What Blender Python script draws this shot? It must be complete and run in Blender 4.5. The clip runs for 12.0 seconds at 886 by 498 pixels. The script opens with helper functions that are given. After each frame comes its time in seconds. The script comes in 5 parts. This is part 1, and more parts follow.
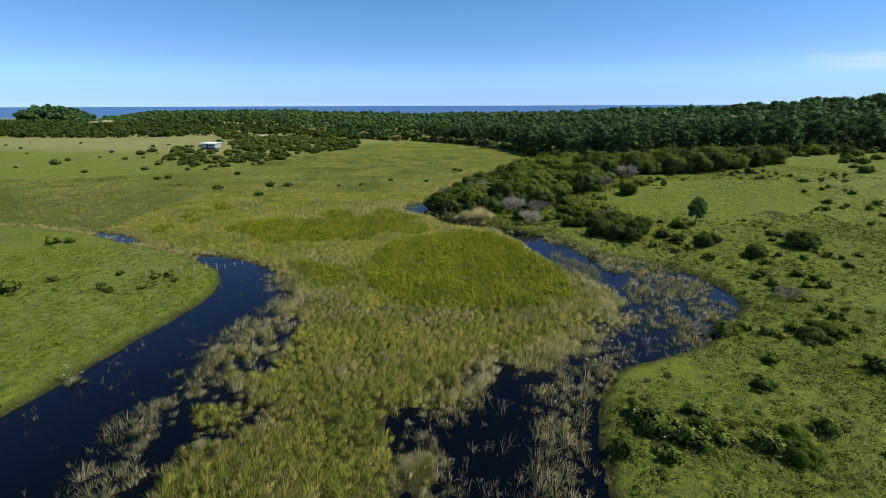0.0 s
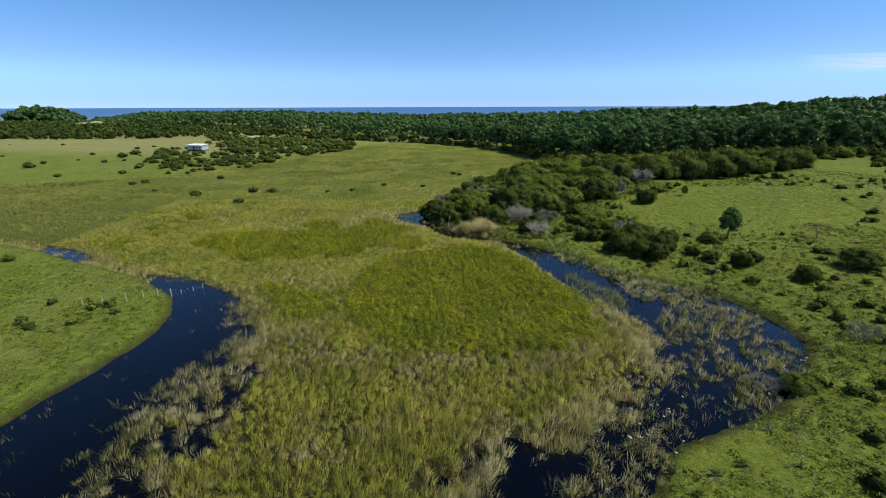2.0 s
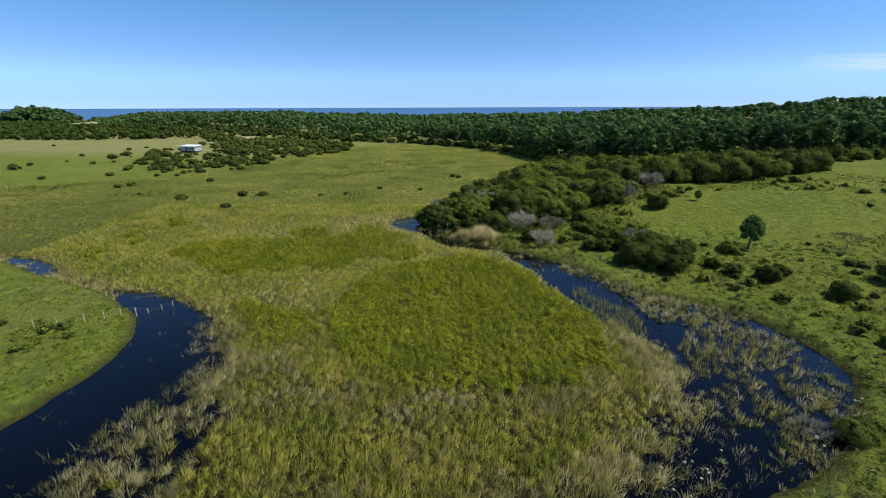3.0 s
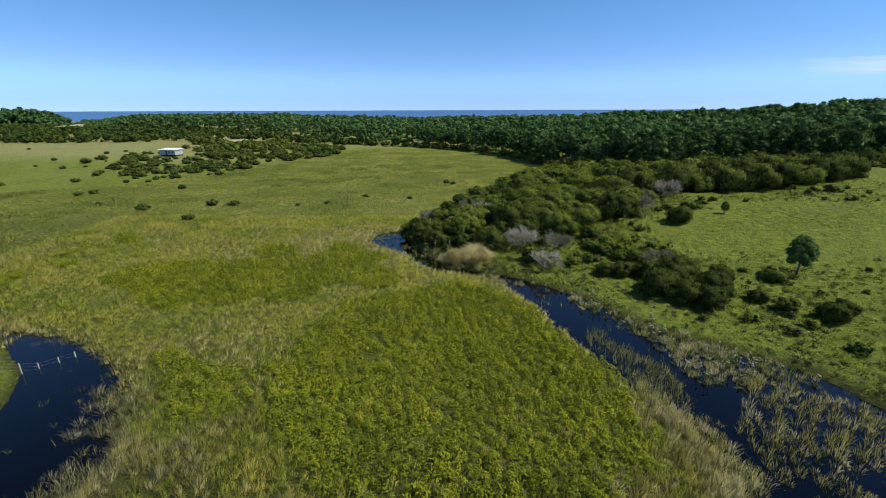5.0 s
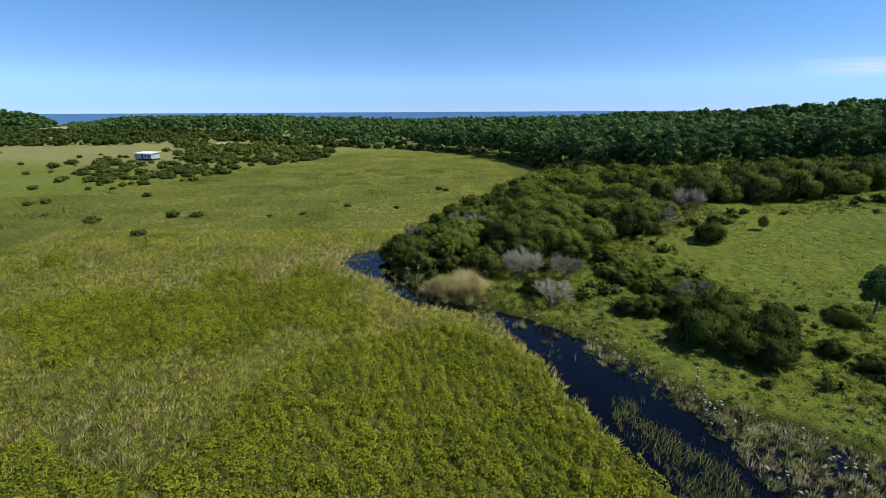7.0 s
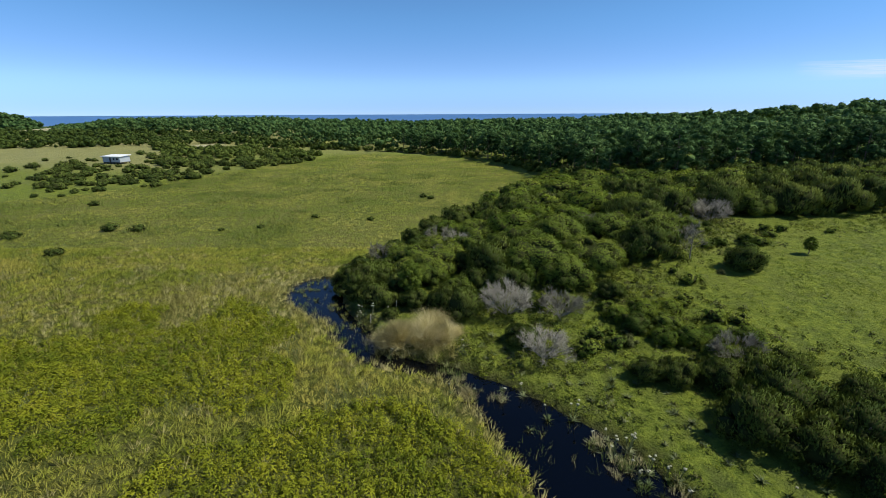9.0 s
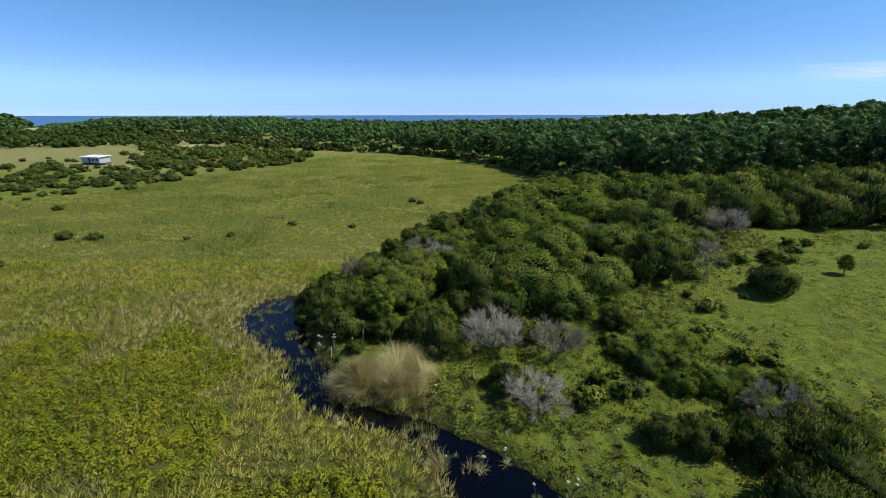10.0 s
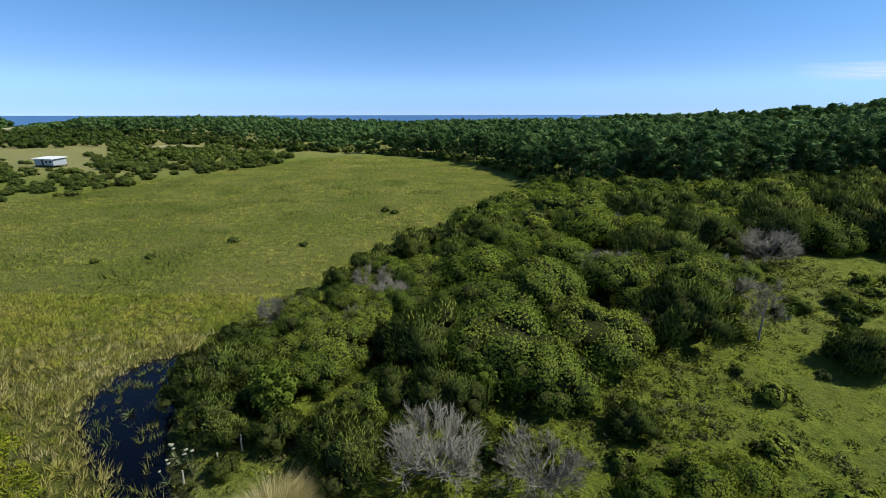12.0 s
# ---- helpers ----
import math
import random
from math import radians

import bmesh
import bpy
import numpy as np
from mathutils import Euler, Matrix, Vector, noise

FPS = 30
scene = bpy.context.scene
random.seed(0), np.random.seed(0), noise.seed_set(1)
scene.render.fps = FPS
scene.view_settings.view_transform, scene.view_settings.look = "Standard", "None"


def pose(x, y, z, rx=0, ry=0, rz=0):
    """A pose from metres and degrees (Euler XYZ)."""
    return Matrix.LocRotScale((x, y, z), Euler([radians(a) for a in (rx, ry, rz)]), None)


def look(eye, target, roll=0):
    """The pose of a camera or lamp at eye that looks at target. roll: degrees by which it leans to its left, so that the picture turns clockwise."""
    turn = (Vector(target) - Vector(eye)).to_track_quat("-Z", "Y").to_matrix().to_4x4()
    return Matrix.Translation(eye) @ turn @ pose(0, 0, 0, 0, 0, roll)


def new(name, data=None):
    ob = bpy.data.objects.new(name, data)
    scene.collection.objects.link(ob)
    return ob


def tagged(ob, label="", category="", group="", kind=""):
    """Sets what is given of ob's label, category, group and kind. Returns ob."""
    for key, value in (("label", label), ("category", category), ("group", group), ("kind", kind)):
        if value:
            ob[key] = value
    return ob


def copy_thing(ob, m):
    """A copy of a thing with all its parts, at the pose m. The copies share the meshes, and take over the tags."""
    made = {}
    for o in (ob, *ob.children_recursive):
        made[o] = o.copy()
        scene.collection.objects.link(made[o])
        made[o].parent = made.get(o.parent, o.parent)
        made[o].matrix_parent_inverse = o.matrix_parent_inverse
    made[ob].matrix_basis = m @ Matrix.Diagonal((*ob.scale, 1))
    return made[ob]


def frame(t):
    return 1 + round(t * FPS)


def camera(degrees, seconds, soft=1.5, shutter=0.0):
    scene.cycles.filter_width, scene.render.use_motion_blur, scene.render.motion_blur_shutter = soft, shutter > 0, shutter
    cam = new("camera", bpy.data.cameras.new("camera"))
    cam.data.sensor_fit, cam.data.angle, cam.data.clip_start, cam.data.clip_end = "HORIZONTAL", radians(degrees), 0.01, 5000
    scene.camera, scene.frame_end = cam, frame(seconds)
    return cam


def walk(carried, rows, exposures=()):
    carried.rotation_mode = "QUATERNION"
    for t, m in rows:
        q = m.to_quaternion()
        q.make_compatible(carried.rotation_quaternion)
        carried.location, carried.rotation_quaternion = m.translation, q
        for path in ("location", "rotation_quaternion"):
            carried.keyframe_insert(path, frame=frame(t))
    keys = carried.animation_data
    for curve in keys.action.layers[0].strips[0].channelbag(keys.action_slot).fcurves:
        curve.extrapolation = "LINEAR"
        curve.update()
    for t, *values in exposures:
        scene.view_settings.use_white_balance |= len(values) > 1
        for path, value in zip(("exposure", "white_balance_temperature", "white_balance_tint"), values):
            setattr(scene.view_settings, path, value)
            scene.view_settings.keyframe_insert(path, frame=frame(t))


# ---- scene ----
cam = camera(91.6, 12.0, soft=0.6)
PATH = [
    (0, (0.79, 0.125, 26.219), (0.754, 2.021, 25.584), -0.2),
    (0.5, (0.729, 2.887, 26.082), (0.695, 4.783, 25.448), -0.2),
    (1, (0.735, 5.723, 25.915), (0.702, 7.62, 25.283), -0.2),
    (1.5, (0.84, 8.674, 25.73), (0.808, 10.572, 25.099), -0.2),
    (2, (1.0, 11.722, 25.527), (0.969, 13.62, 24.897), -0.2),
    (2.5, (1.276, 14.898, 25.368), (1.244, 16.797, 24.739), -0.2),
    (3, (1.539, 18.139, 25.261), (1.506, 20.038, 24.633), -0.2),
    (3.2, (1.689, 19.372, 25.245), (1.654, 21.268, 24.611), -0.2),
    (4.8, (3.285, 29.896, 24.564), (3.255, 31.798, 23.944), -0.0),
    (5, (3.458, 31.213, 24.535), (3.428, 33.116, 23.918), -0.2),
    (5.5, (3.787, 34.541, 24.435), (3.758, 36.445, 23.821), -0.2),
    (6, (4.152, 37.833, 24.285), (4.126, 39.737, 23.673), -0.2),
    (6.5, (4.646, 41.199, 24.116), (4.621, 43.102, 23.504), -0.3),
    (7, (5.315, 44.637, 23.968), (5.291, 46.542, 23.358), -0.3),
    (7.2, (5.643, 46.054, 23.931), (5.622, 47.959, 23.323), -0.4),
    (8.8, (9.094, 57.574, 22.996), (9.075, 59.482, 22.397), -0.3),
    (9, (9.53, 59.061, 22.952), (9.505, 60.968, 22.352), -0.3),
    (9.5, (10.602, 62.929, 22.762), (10.578, 64.837, 22.164), -0.2),
    (10, (11.8, 66.879, 22.511), (11.779, 68.788, 21.915), -0.1),
    (10.5, (13.025, 70.821, 22.257), (13.003, 72.73, 21.662), -0.1),
    (11, (14.259, 74.745, 22.016), (14.237, 76.655, 21.422), -0.1),
    (11.5, (15.493, 78.657, 21.81), (15.472, 80.566, 21.214), -0.1),
    (12, (16.601, 82.502, 21.698), (16.583, 84.411, 21.102), -0.1),
]
walk(cam, [(t, look(eye, target, roll)) for t, eye, target, roll in PATH], exposures=[(0, 0.08, 6350, 4), (12, 0.08, 6350, 4)])

# ---- light ----
SUN_EL, SUN_AZ = radians(53), radians(96)          # azimuth from +y towards +x
sun_way = Vector((math.cos(SUN_EL) * math.sin(SUN_AZ), math.cos(SUN_EL) * math.cos(SUN_AZ), math.sin(SUN_EL)))
sun = new("sun", bpy.data.lights.new("sun", "SUN"))
sun.data.energy, sun.data.angle, sun.data.color = 5.0, radians(0.53), (1.0, 0.94, 0.82)
sun.rotation_euler = sun_way.to_track_quat("Z", "Y").to_euler()
world = bpy.data.worlds.new("sky")
world.use_nodes = True
scene.world = world
sky = world.node_tree.nodes.new("ShaderNodeTexSky")
sky.sky_type, sky.sun_disc = "NISHITA", False
sky.sun_elevation, sky.sun_rotation = SUN_EL, SUN_AZ
sky.altitude, sky.air_density, sky.dust_density, sky.ozone_density = 0, 0.46, 0.0, 10.0
world.node_tree.nodes["Background"].inputs["Strength"].default_value = 0.24
# hand-set tint by height: sky dimmed at horizon and overhead, brighter where the creek mirrors it
tree = world.node_tree
way_up = tree.nodes.new("ShaderNodeSeparateXYZ")
tree.links.new(tree.nodes.new("ShaderNodeTexCoord").outputs["Generated"], way_up.inputs[0])
sky_tint = tree.nodes.new("ShaderNodeValToRGB")
sky_tint.color_ramp.interpolation = "EASE"
sky_tint.color_ramp.elements.new(0.2)
sky_tint.color_ramp.elements.new(0.07)
sky_tint.color_ramp.elements.new(0.38)
for spot, (at, tint) in zip(sky_tint.color_ramp.elements, ((0.0, (0.47, 0.445, 0.51)), (0.07, (0.84, 0.72, 0.66)), (0.2, (0.82, 0.86, 0.75)), (0.38, (0.98, 1.0, 0.96)), (0.66, (0.50, 0.52, 0.54)))):
    spot.position, spot.color = at, (*tint, 1)
tree.links.new(way_up.outputs[2], sky_tint.inputs[0])
veil = tree.nodes.new("ShaderNodeMix")
veil.data_type, veil.blend_type = "RGBA", "MULTIPLY"
veil.inputs[0].default_value = 1.0
tree.links.new(sky.outputs[0], veil.inputs[6])
tree.links.new(sky_tint.outputs[0], veil.inputs[7])
tree.links.new(veil.outputs[2], tree.nodes["Background"].inputs["Color"])


# ---- materials ----
class Nodes:
    """A small wrapper to write node trees line by line."""

    def __init__(self, name, rough=0.7, spec=0.3):
        self.mat = bpy.data.materials.new(name)
        self.mat.use_nodes = True
        self.tree = self.mat.node_tree
        self.bsdf = self.tree.nodes["Principled BSDF"]
        self.bsdf.inputs["Roughness"].default_value = rough
        self.bsdf.inputs["Specular IOR Level"].default_value = spec

    def put(self, kind, links=(), operation="", attribute="", blend=""):
        n = self.tree.nodes.new("ShaderNode" + kind)
        if operation:
            n.operation = operation
        if attribute:
            n.attribute_name = attribute
        if blend:
            n.data_type, n.blend_type = "RGBA", blend
        for key, v in links:
            if isinstance(v, bpy.types.NodeSocket):
                self.tree.links.new(v, n.inputs[key])
            else:
                n.inputs[key].default_value = v
        return n

    def noise(self, scale, detail=4.0, rough=0.6, vec=None):
        if vec is None:
            vec = self.put("NewGeometry").outputs["Position"]
        return self.put("TexNoise", [("Vector", vec), ("Scale", scale), ("Detail", detail), ("Roughness", rough)]).outputs["Fac"]

    def ramp(self, fac, stops):
        r = self.put("ValToRGB", [("Fac", fac)])
        while len(r.color_ramp.elements) < len(stops):
            r.color_ramp.elements.new(0.5)
        for e, (at, col) in zip(r.color_ramp.elements, stops):
            e.position, e.color = at, (*col, 1)
        return r.outputs["Color"]

    def mix(self, fac, a, b, blend="MIX"):
        n = self.put("Mix", blend=blend)
        for sock, v in ((n.inputs[0], fac), (n.inputs[6], a), (n.inputs[7], b)):
            if isinstance(v, bpy.types.NodeSocket):
                self.tree.links.new(v, sock)
            else:
                sock.default_value = v if not isinstance(v, tuple) else (*v, 1)
        return n.outputs[2]

    def math(self, op, a, b=0.0):
        return self.put("Math", [(0, a), (1, b)], operation=op).outputs[0]

    def base(self, colour):
        self.tree.links.new(colour, self.bsdf.inputs["Base Color"])

    def bump(self, height, strength=0.4, distance=0.1):
        b = self.put("Bump", [("Height", height), ("Strength", strength), ("Distance", distance)])
        self.tree.links.new(b.outputs[0], self.bsdf.inputs["Normal"])

    def thin(self, colour, share):
        """Lets light through the leaf."""
        tr = self.put("BsdfTranslucent", [("Color", colour)])
        m = self.put("MixShader", [(0, share), (1, self.bsdf.outputs[0]), (2, tr.outputs[0])])
        self.tree.links.new(m.outputs[0], self.tree.nodes["Material Output"].inputs["Surface"])


def leaf_material(name, stops, share=0.25, rough=0.75, patch=0.15, by_object=0.4, single=0.32, spec=0.1, blotch=1.2):
    """Foliage: a colour for each blade or leaf, shifted from plant to plant and over patches of ground."""
    n = Nodes(name, rough, spec)
    one = n.put("NewGeometry").outputs["Random Per Island"]
    plant = n.put("ObjectInfo").outputs["Random"]
    spread = n.math("SUBTRACT", n.noise(patch, 3.0), 0.5)
    close = n.math("SUBTRACT", n.noise(patch * 5, 3.0), 0.5)
    mixed = n.math("ADD", n.math("MULTIPLY", one, single), n.math("MULTIPLY", spread, blotch))
    mixed = n.math("ADD", mixed, n.math("MULTIPLY", close, 1.2))
    mixed = n.math("ADD", mixed, n.math("MULTIPLY", n.math("SUBTRACT", plant, 0.5), by_object))
    mixed = n.math("ADD", mixed, 0.5 - single / 2)
    col = n.ramp(mixed, stops)
    n.base(col)
    n.thin(col, share)
    return n.mat


def plain_material(name, a, b, scale=3.0, rough=0.8, bump=0.3, spec=0.3):
    n = Nodes(name, rough, spec)
    f = n.noise(scale, 6.0)
    n.base(n.mix(f, a, b))
    n.bump(n.noise(scale * 6, 4.0), bump, 0.03)
    return n.mat


REED_GREEN = leaf_material("reed_green", [(0.15, (0.176, 0.212, 0.032)), (0.5, (0.312, 0.318, 0.050)), (0.85, (0.448, 0.366, 0.095))])
REED_MID = leaf_material("reed_mid", [(0.1, (0.169, 0.215, 0.030)), (0.5, (0.304, 0.325, 0.050)), (0.9, (0.425, 0.381, 0.088))], patch=0.07, single=0.14, spec=0.02, blotch=1.8)
REED_FAR = leaf_material("reed_far", [(0.1, (0.158, 0.223, 0.033)), (0.5, (0.323, 0.347, 0.057)), (0.9, (0.467, 0.430, 0.110))], patch=0.045, single=0.15, spec=0.02, blotch=2.6)
REED_TAN = leaf_material("reed_tan", [(0.1, (0.196, 0.188, 0.047)), (0.5, (0.312, 0.286, 0.093)), (0.9, (0.468, 0.422, 0.201))])
REED_PALE = leaf_material("reed_pale", [(0.1, (0.150, 0.158, 0.068)), (0.5, (0.285, 0.262, 0.128)), (0.9, (0.480, 0.427, 0.255))])
HERB_YELLOW = leaf_material("herb_yellow", [(0.1, (0.142, 0.180, 0.015)), (0.5, (0.273, 0.292, 0.020)), (0.9, (0.390, 0.361, 0.035))], 0.38, single=0.14, blotch=1.0)
SEDGE = leaf_material("sedge", [(0.1, (0.050, 0.075, 0.016)), (0.6, (0.10, 0.135, 0.025)), (0.9, (0.17, 0.17, 0.05))])
PASTURE = leaf_material("pasture_blades", [(0.1, (0.095, 0.135, 0.013)), (0.5, (0.170, 0.215, 0.020)), (0.9, (0.25, 0.265, 0.04))], patch=0.3)
TUSSOCK = leaf_material("tussock", [(0.1, (0.38, 0.33, 0.15)), (0.5, (0.58, 0.515, 0.26)), (0.9, (0.74, 0.67, 0.41))], 0.45, spec=0.02, by_object=1.0, single=0.6)
LEAF_MID = leaf_material("leaf_mid", [(0.1, (0.052, 0.086, 0.013)), (0.5, (0.133, 0.179, 0.023)), (0.9, (0.247, 0.280, 0.039))], by_object=0.55, single=0.18, blotch=0.9)
LEAF_DARK = leaf_material("leaf_dark", [(0.1, (0.040, 0.066, 0.015)), (0.5, (0.088, 0.122, 0.022)), (0.9, (0.163, 0.194, 0.040))], by_object=0.4, single=0.2)
LEAF_BRIGHT = leaf_material("leaf_bright", [(0.1, (0.057, 0.097, 0.013)), (0.5, (0.120, 0.174, 0.019)), (0.9, (0.229, 0.268, 0.029))], 0.3, by_object=0.3, single=0.18, blotch=0.9)
LEAF_GREY = leaf_material("leaf_grey", [(0.1, (0.075, 0.092, 0.028)), (0.5, (0.125, 0.142, 0.048)), (0.9, (0.19, 0.20, 0.085))])
LEAF_LOW = leaf_material("leaf_low", [(0.1, (0.051, 0.071, 0.011)), (0.5, (0.108, 0.129, 0.021)), (0.9, (0.190, 0.190, 0.057))], patch=0.5)
LEAF_DULL = leaf_material("leaf_dull", [(0.1, (0.070, 0.072, 0.026)), (0.5, (0.120, 0.115, 0.045)), (0.9, (0.19, 0.175, 0.085))], patch=0.5)
NEEDLE = leaf_material("needle", [(0.1, (0.033, 0.069, 0.022)), (0.5, (0.071, 0.137, 0.040)), (0.9, (0.132, 0.202, 0.060))], 0.25, single=0.45)
ERYNGO = leaf_material("eryngo_leaf", [(0.1, (0.08, 0.11, 0.040)), (0.5, (0.155, 0.185, 0.080)), (0.9, (0.27, 0.285, 0.15))])
FLOWER = plain_material("umbel", (0.24, 0.235, 0.15), (0.38, 0.37, 0.26), 8)
# near-black green for crown hearts: shade between the leaves, put into colour
CORE_SHADE = plain_material("inner_wood", (0.022, 0.028, 0.008), (0.048, 0.055, 0.016), 3.0, 0.95, 0.6, 0.05)
BARK = plain_material("bark", (0.10, 0.075, 0.055), (0.22, 0.18, 0.145), 2.5, 0.9, 0.6)
DEADWOOD = plain_material("dead_wood", (0.17, 0.16, 0.13), (0.33, 0.31, 0.255), 2.0, 0.85, 0.4)
POST_WOOD = plain_material("post_wood", (0.36, 0.32, 0.23), (0.58, 0.53, 0.40), 5.0, 0.85, 0.4)
WIRE = plain_material("fence_wire", (0.25, 0.25, 0.25), (0.4, 0.4, 0.38), 9.0, 0.5, 0.1, 0.5)
WHITE_METAL = plain_material("white_roof", (0.72, 0.72, 0.70), (0.82, 0.82, 0.81), 0.8, 0.5, 0.1)
WALL_PAINT = plain_material("pale_wall", (0.33, 0.36, 0.39), (0.42, 0.45, 0.48), 0.7, 0.8, 0.2)
DARK_TIMBER = plain_material("dark_timber", (0.04, 0.035, 0.03), (0.08, 0.07, 0.06), 3.0, 0.85, 0.3)
GLASS = plain_material("window_glass", (0.02, 0.025, 0.03), (0.03, 0.035, 0.04), 1.0, 0.08, 0.0, 0.6)


def ground_material():
    """Short turf, marsh mud, dry pasture and sand, by what grows there."""
    n = Nodes("ground", 0.9, 0.15)
    at = lambda name: n.put("Attribute", attribute=name).outputs["Fac"]
    big, mid, fine = n.noise(0.06, 4.0), n.noise(1.1, 4.0), n.noise(4.5, 5.0, 0.7)
    tuft = n.math("ADD", n.math("MULTIPLY", mid, 0.6), n.math("MULTIPLY", fine, 0.4))
    turf = n.mix(n.ramp(tuft, [(0.38, (0, 0, 0)), (0.60, (1, 1, 1))]), (0.066, 0.098, 0.012), (0.205, 0.245, 0.030))
    turf = n.mix(n.ramp(n.noise(0.42, 5.0, 0.65), [(0.47, (0, 0, 0)), (0.62, (0.65, 0.65, 0.65))]), turf, (0.105, 0.122, 0.028))
    turf = n.mix(n.ramp(big, [(0.42, (0, 0, 0)), (0.68, (0.6, 0.6, 0.6))]), turf, (0.195, 0.220, 0.030))
    dry = n.mix(n.math("ADD", n.math("MULTIPLY", tuft, 0.6), n.math("MULTIPLY", n.noise(0.12, 5.0), 0.5)), (0.105, 0.125, 0.032), (0.350, 0.320, 0.125))
    mud = n.mix(tuft, (0.020, 0.021, 0.008), (0.052, 0.050, 0.017))
    sand = n.mix(tuft, (0.50, 0.43, 0.31), (0.68, 0.61, 0.48))
    fen = n.mix(tuft, (0.075, 0.095, 0.016), (0.165, 0.180, 0.030))
    fen = n.mix(n.ramp(n.noise(0.05, 5.0, 0.6), [(0.42, (0, 0, 0)), (0.64, (0.7, 0.7, 0.7))]), fen, (0.185, 0.175, 0.045))
    col = n.mix(at("dry"), turf, dry)
    col = n.mix(at("fen"), col, fen)
    col = n.mix(at("mud"), col, mud)
    col = n.mix(at("sand"), col, sand)
    n.base(col)
    n.bump(tuft, 1.0, 0.9)
    return n.mat


def water_material(name, colour, scale, strength, rough, spec):
    n = Nodes(name, rough, spec)
    n.bsdf.inputs["Base Color"].default_value = (*colour, 1)
    n.bsdf.inputs["IOR"].default_value = 1.33
    n.bump(n.noise(scale, 5.0), strength, 0.05)
    return n.mat


CREEK_WATER = water_material("creek_water", (0.0010, 0.0016, 0.0032), 1.6, 0.06, 0.02, 0.58)
SEA_WATER = water_material("sea_water", (0.030, 0.085, 0.22), 0.05, 0.5, 0.3, 0.25)
GROUND = ground_material()
# ---- plan ----
rng = np.random.default_rng(7)
TABLE = np.random.default_rng(3).random((64, 256, 256))


def vnoise(x, y, seed=0):
    """Smooth value noise from 0 to 1 on a unit lattice."""
    x, y = np.asarray(x, float), np.asarray(y, float)
    i, j = np.floor(x).astype(int), np.floor(y).astype(int)
    u, v = x - i, y - j
    u, v = u * u * (3 - 2 * u), v * v * (3 - 2 * v)
    tab = TABLE[seed % 64]
    g = lambda a, b: tab[a % 256, b % 256]
    return (g(i, j) * (1 - u) + g(i + 1, j) * u) * (1 - v) + (g(i, j + 1) * (1 - u) + g(i + 1, j + 1) * u) * v


def fbm(x, y, seed=0, octaves=4):
    total, amp, norm = 0.0, 1.0, 0.0
    for k in range(octaves):
        total = total + amp * vnoise(x * 2 ** k + 17 * k, y * 2 ** k - 9 * k, seed + k)
        norm, amp = norm + amp, amp * 0.5
    return total / norm


def step(a, b, v):
    u = np.clip((np.asarray(v, float) - a) / (b - a), 0, 1)
    return u * u * (3 - 2 * u)


def rounded(points, times=2):
    """A closed outline with its corners cut."""
    p = np.array(points, float)
    for _ in range(times):
        q = np.roll(p, -1, axis=0)
        p = np.stack([0.75 * p + 0.25 * q, 0.25 * p + 0.75 * q], 1).reshape(-1, 2)
    return p


def exact_distance(x, y, poly):
    best, inside = np.full(x.shape, 1e18), np.zeros(x.shape, bool)
    for (ax, ay), (bx, by) in zip(poly, np.roll(poly, -1, axis=0)):
        dx, dy = bx - ax, by - ay
        t = np.clip(((x - ax) * dx + (y - ay) * dy) / (dx * dx + dy * dy + 1e-12), 0, 1)
        best = np.minimum(best, (x - ax - t * dx) ** 2 + (y - ay - t * dy) ** 2)
        if ay != by:
            inside ^= ((ay > y) != (by > y)) & (x < (bx - ax) * (y - ay) / (by - ay) + ax)
    d = np.sqrt(best)
    return np.where(inside, -d, d)


FIELD_X, FIELD_Y, FIELD_STEP = (-345.0, 275.0), (-80.0, 345.0), 1.25
FIELDS = {}


def outline_distance(x, y, poly):
    """Distance to a closed outline, negative inside; from a table near the creek."""
    shape = np.shape(x)
    x, y = np.ravel(np.asarray(x, float)), np.ravel(np.asarray(y, float))
    if len(x) < 4000 and id(poly) not in FIELDS:
        return exact_distance(x, y, poly).reshape(shape)
    if id(poly) not in FIELDS:
        gx, gy = np.meshgrid(np.arange(*FIELD_X, FIELD_STEP), np.arange(*FIELD_Y, FIELD_STEP))
        FIELDS[id(poly)] = exact_distance(gx.ravel(), gy.ravel(), poly).reshape(gx.shape)
    table = FIELDS[id(poly)]
    u, v = (x - FIELD_X[0]) / FIELD_STEP, (y - FIELD_Y[0]) / FIELD_STEP
    near = (u > 0) & (v > 0) & (u < table.shape[1] - 1.001) & (v < table.shape[0] - 1.001)
    i, j = np.where(near, u, 0).astype(int), np.where(near, v, 0).astype(int)
    fu, fv = u - i, v - j
    d = (table[j, i] * (1 - fu) + table[j, i + 1] * fu) * (1 - fv) + (table[j + 1, i] * (1 - fu) + table[j + 1, i + 1] * fu) * fv
    if not near.all():
        d[~near] = exact_distance(x[~near], y[~near], poly)
    return d.reshape(shape)


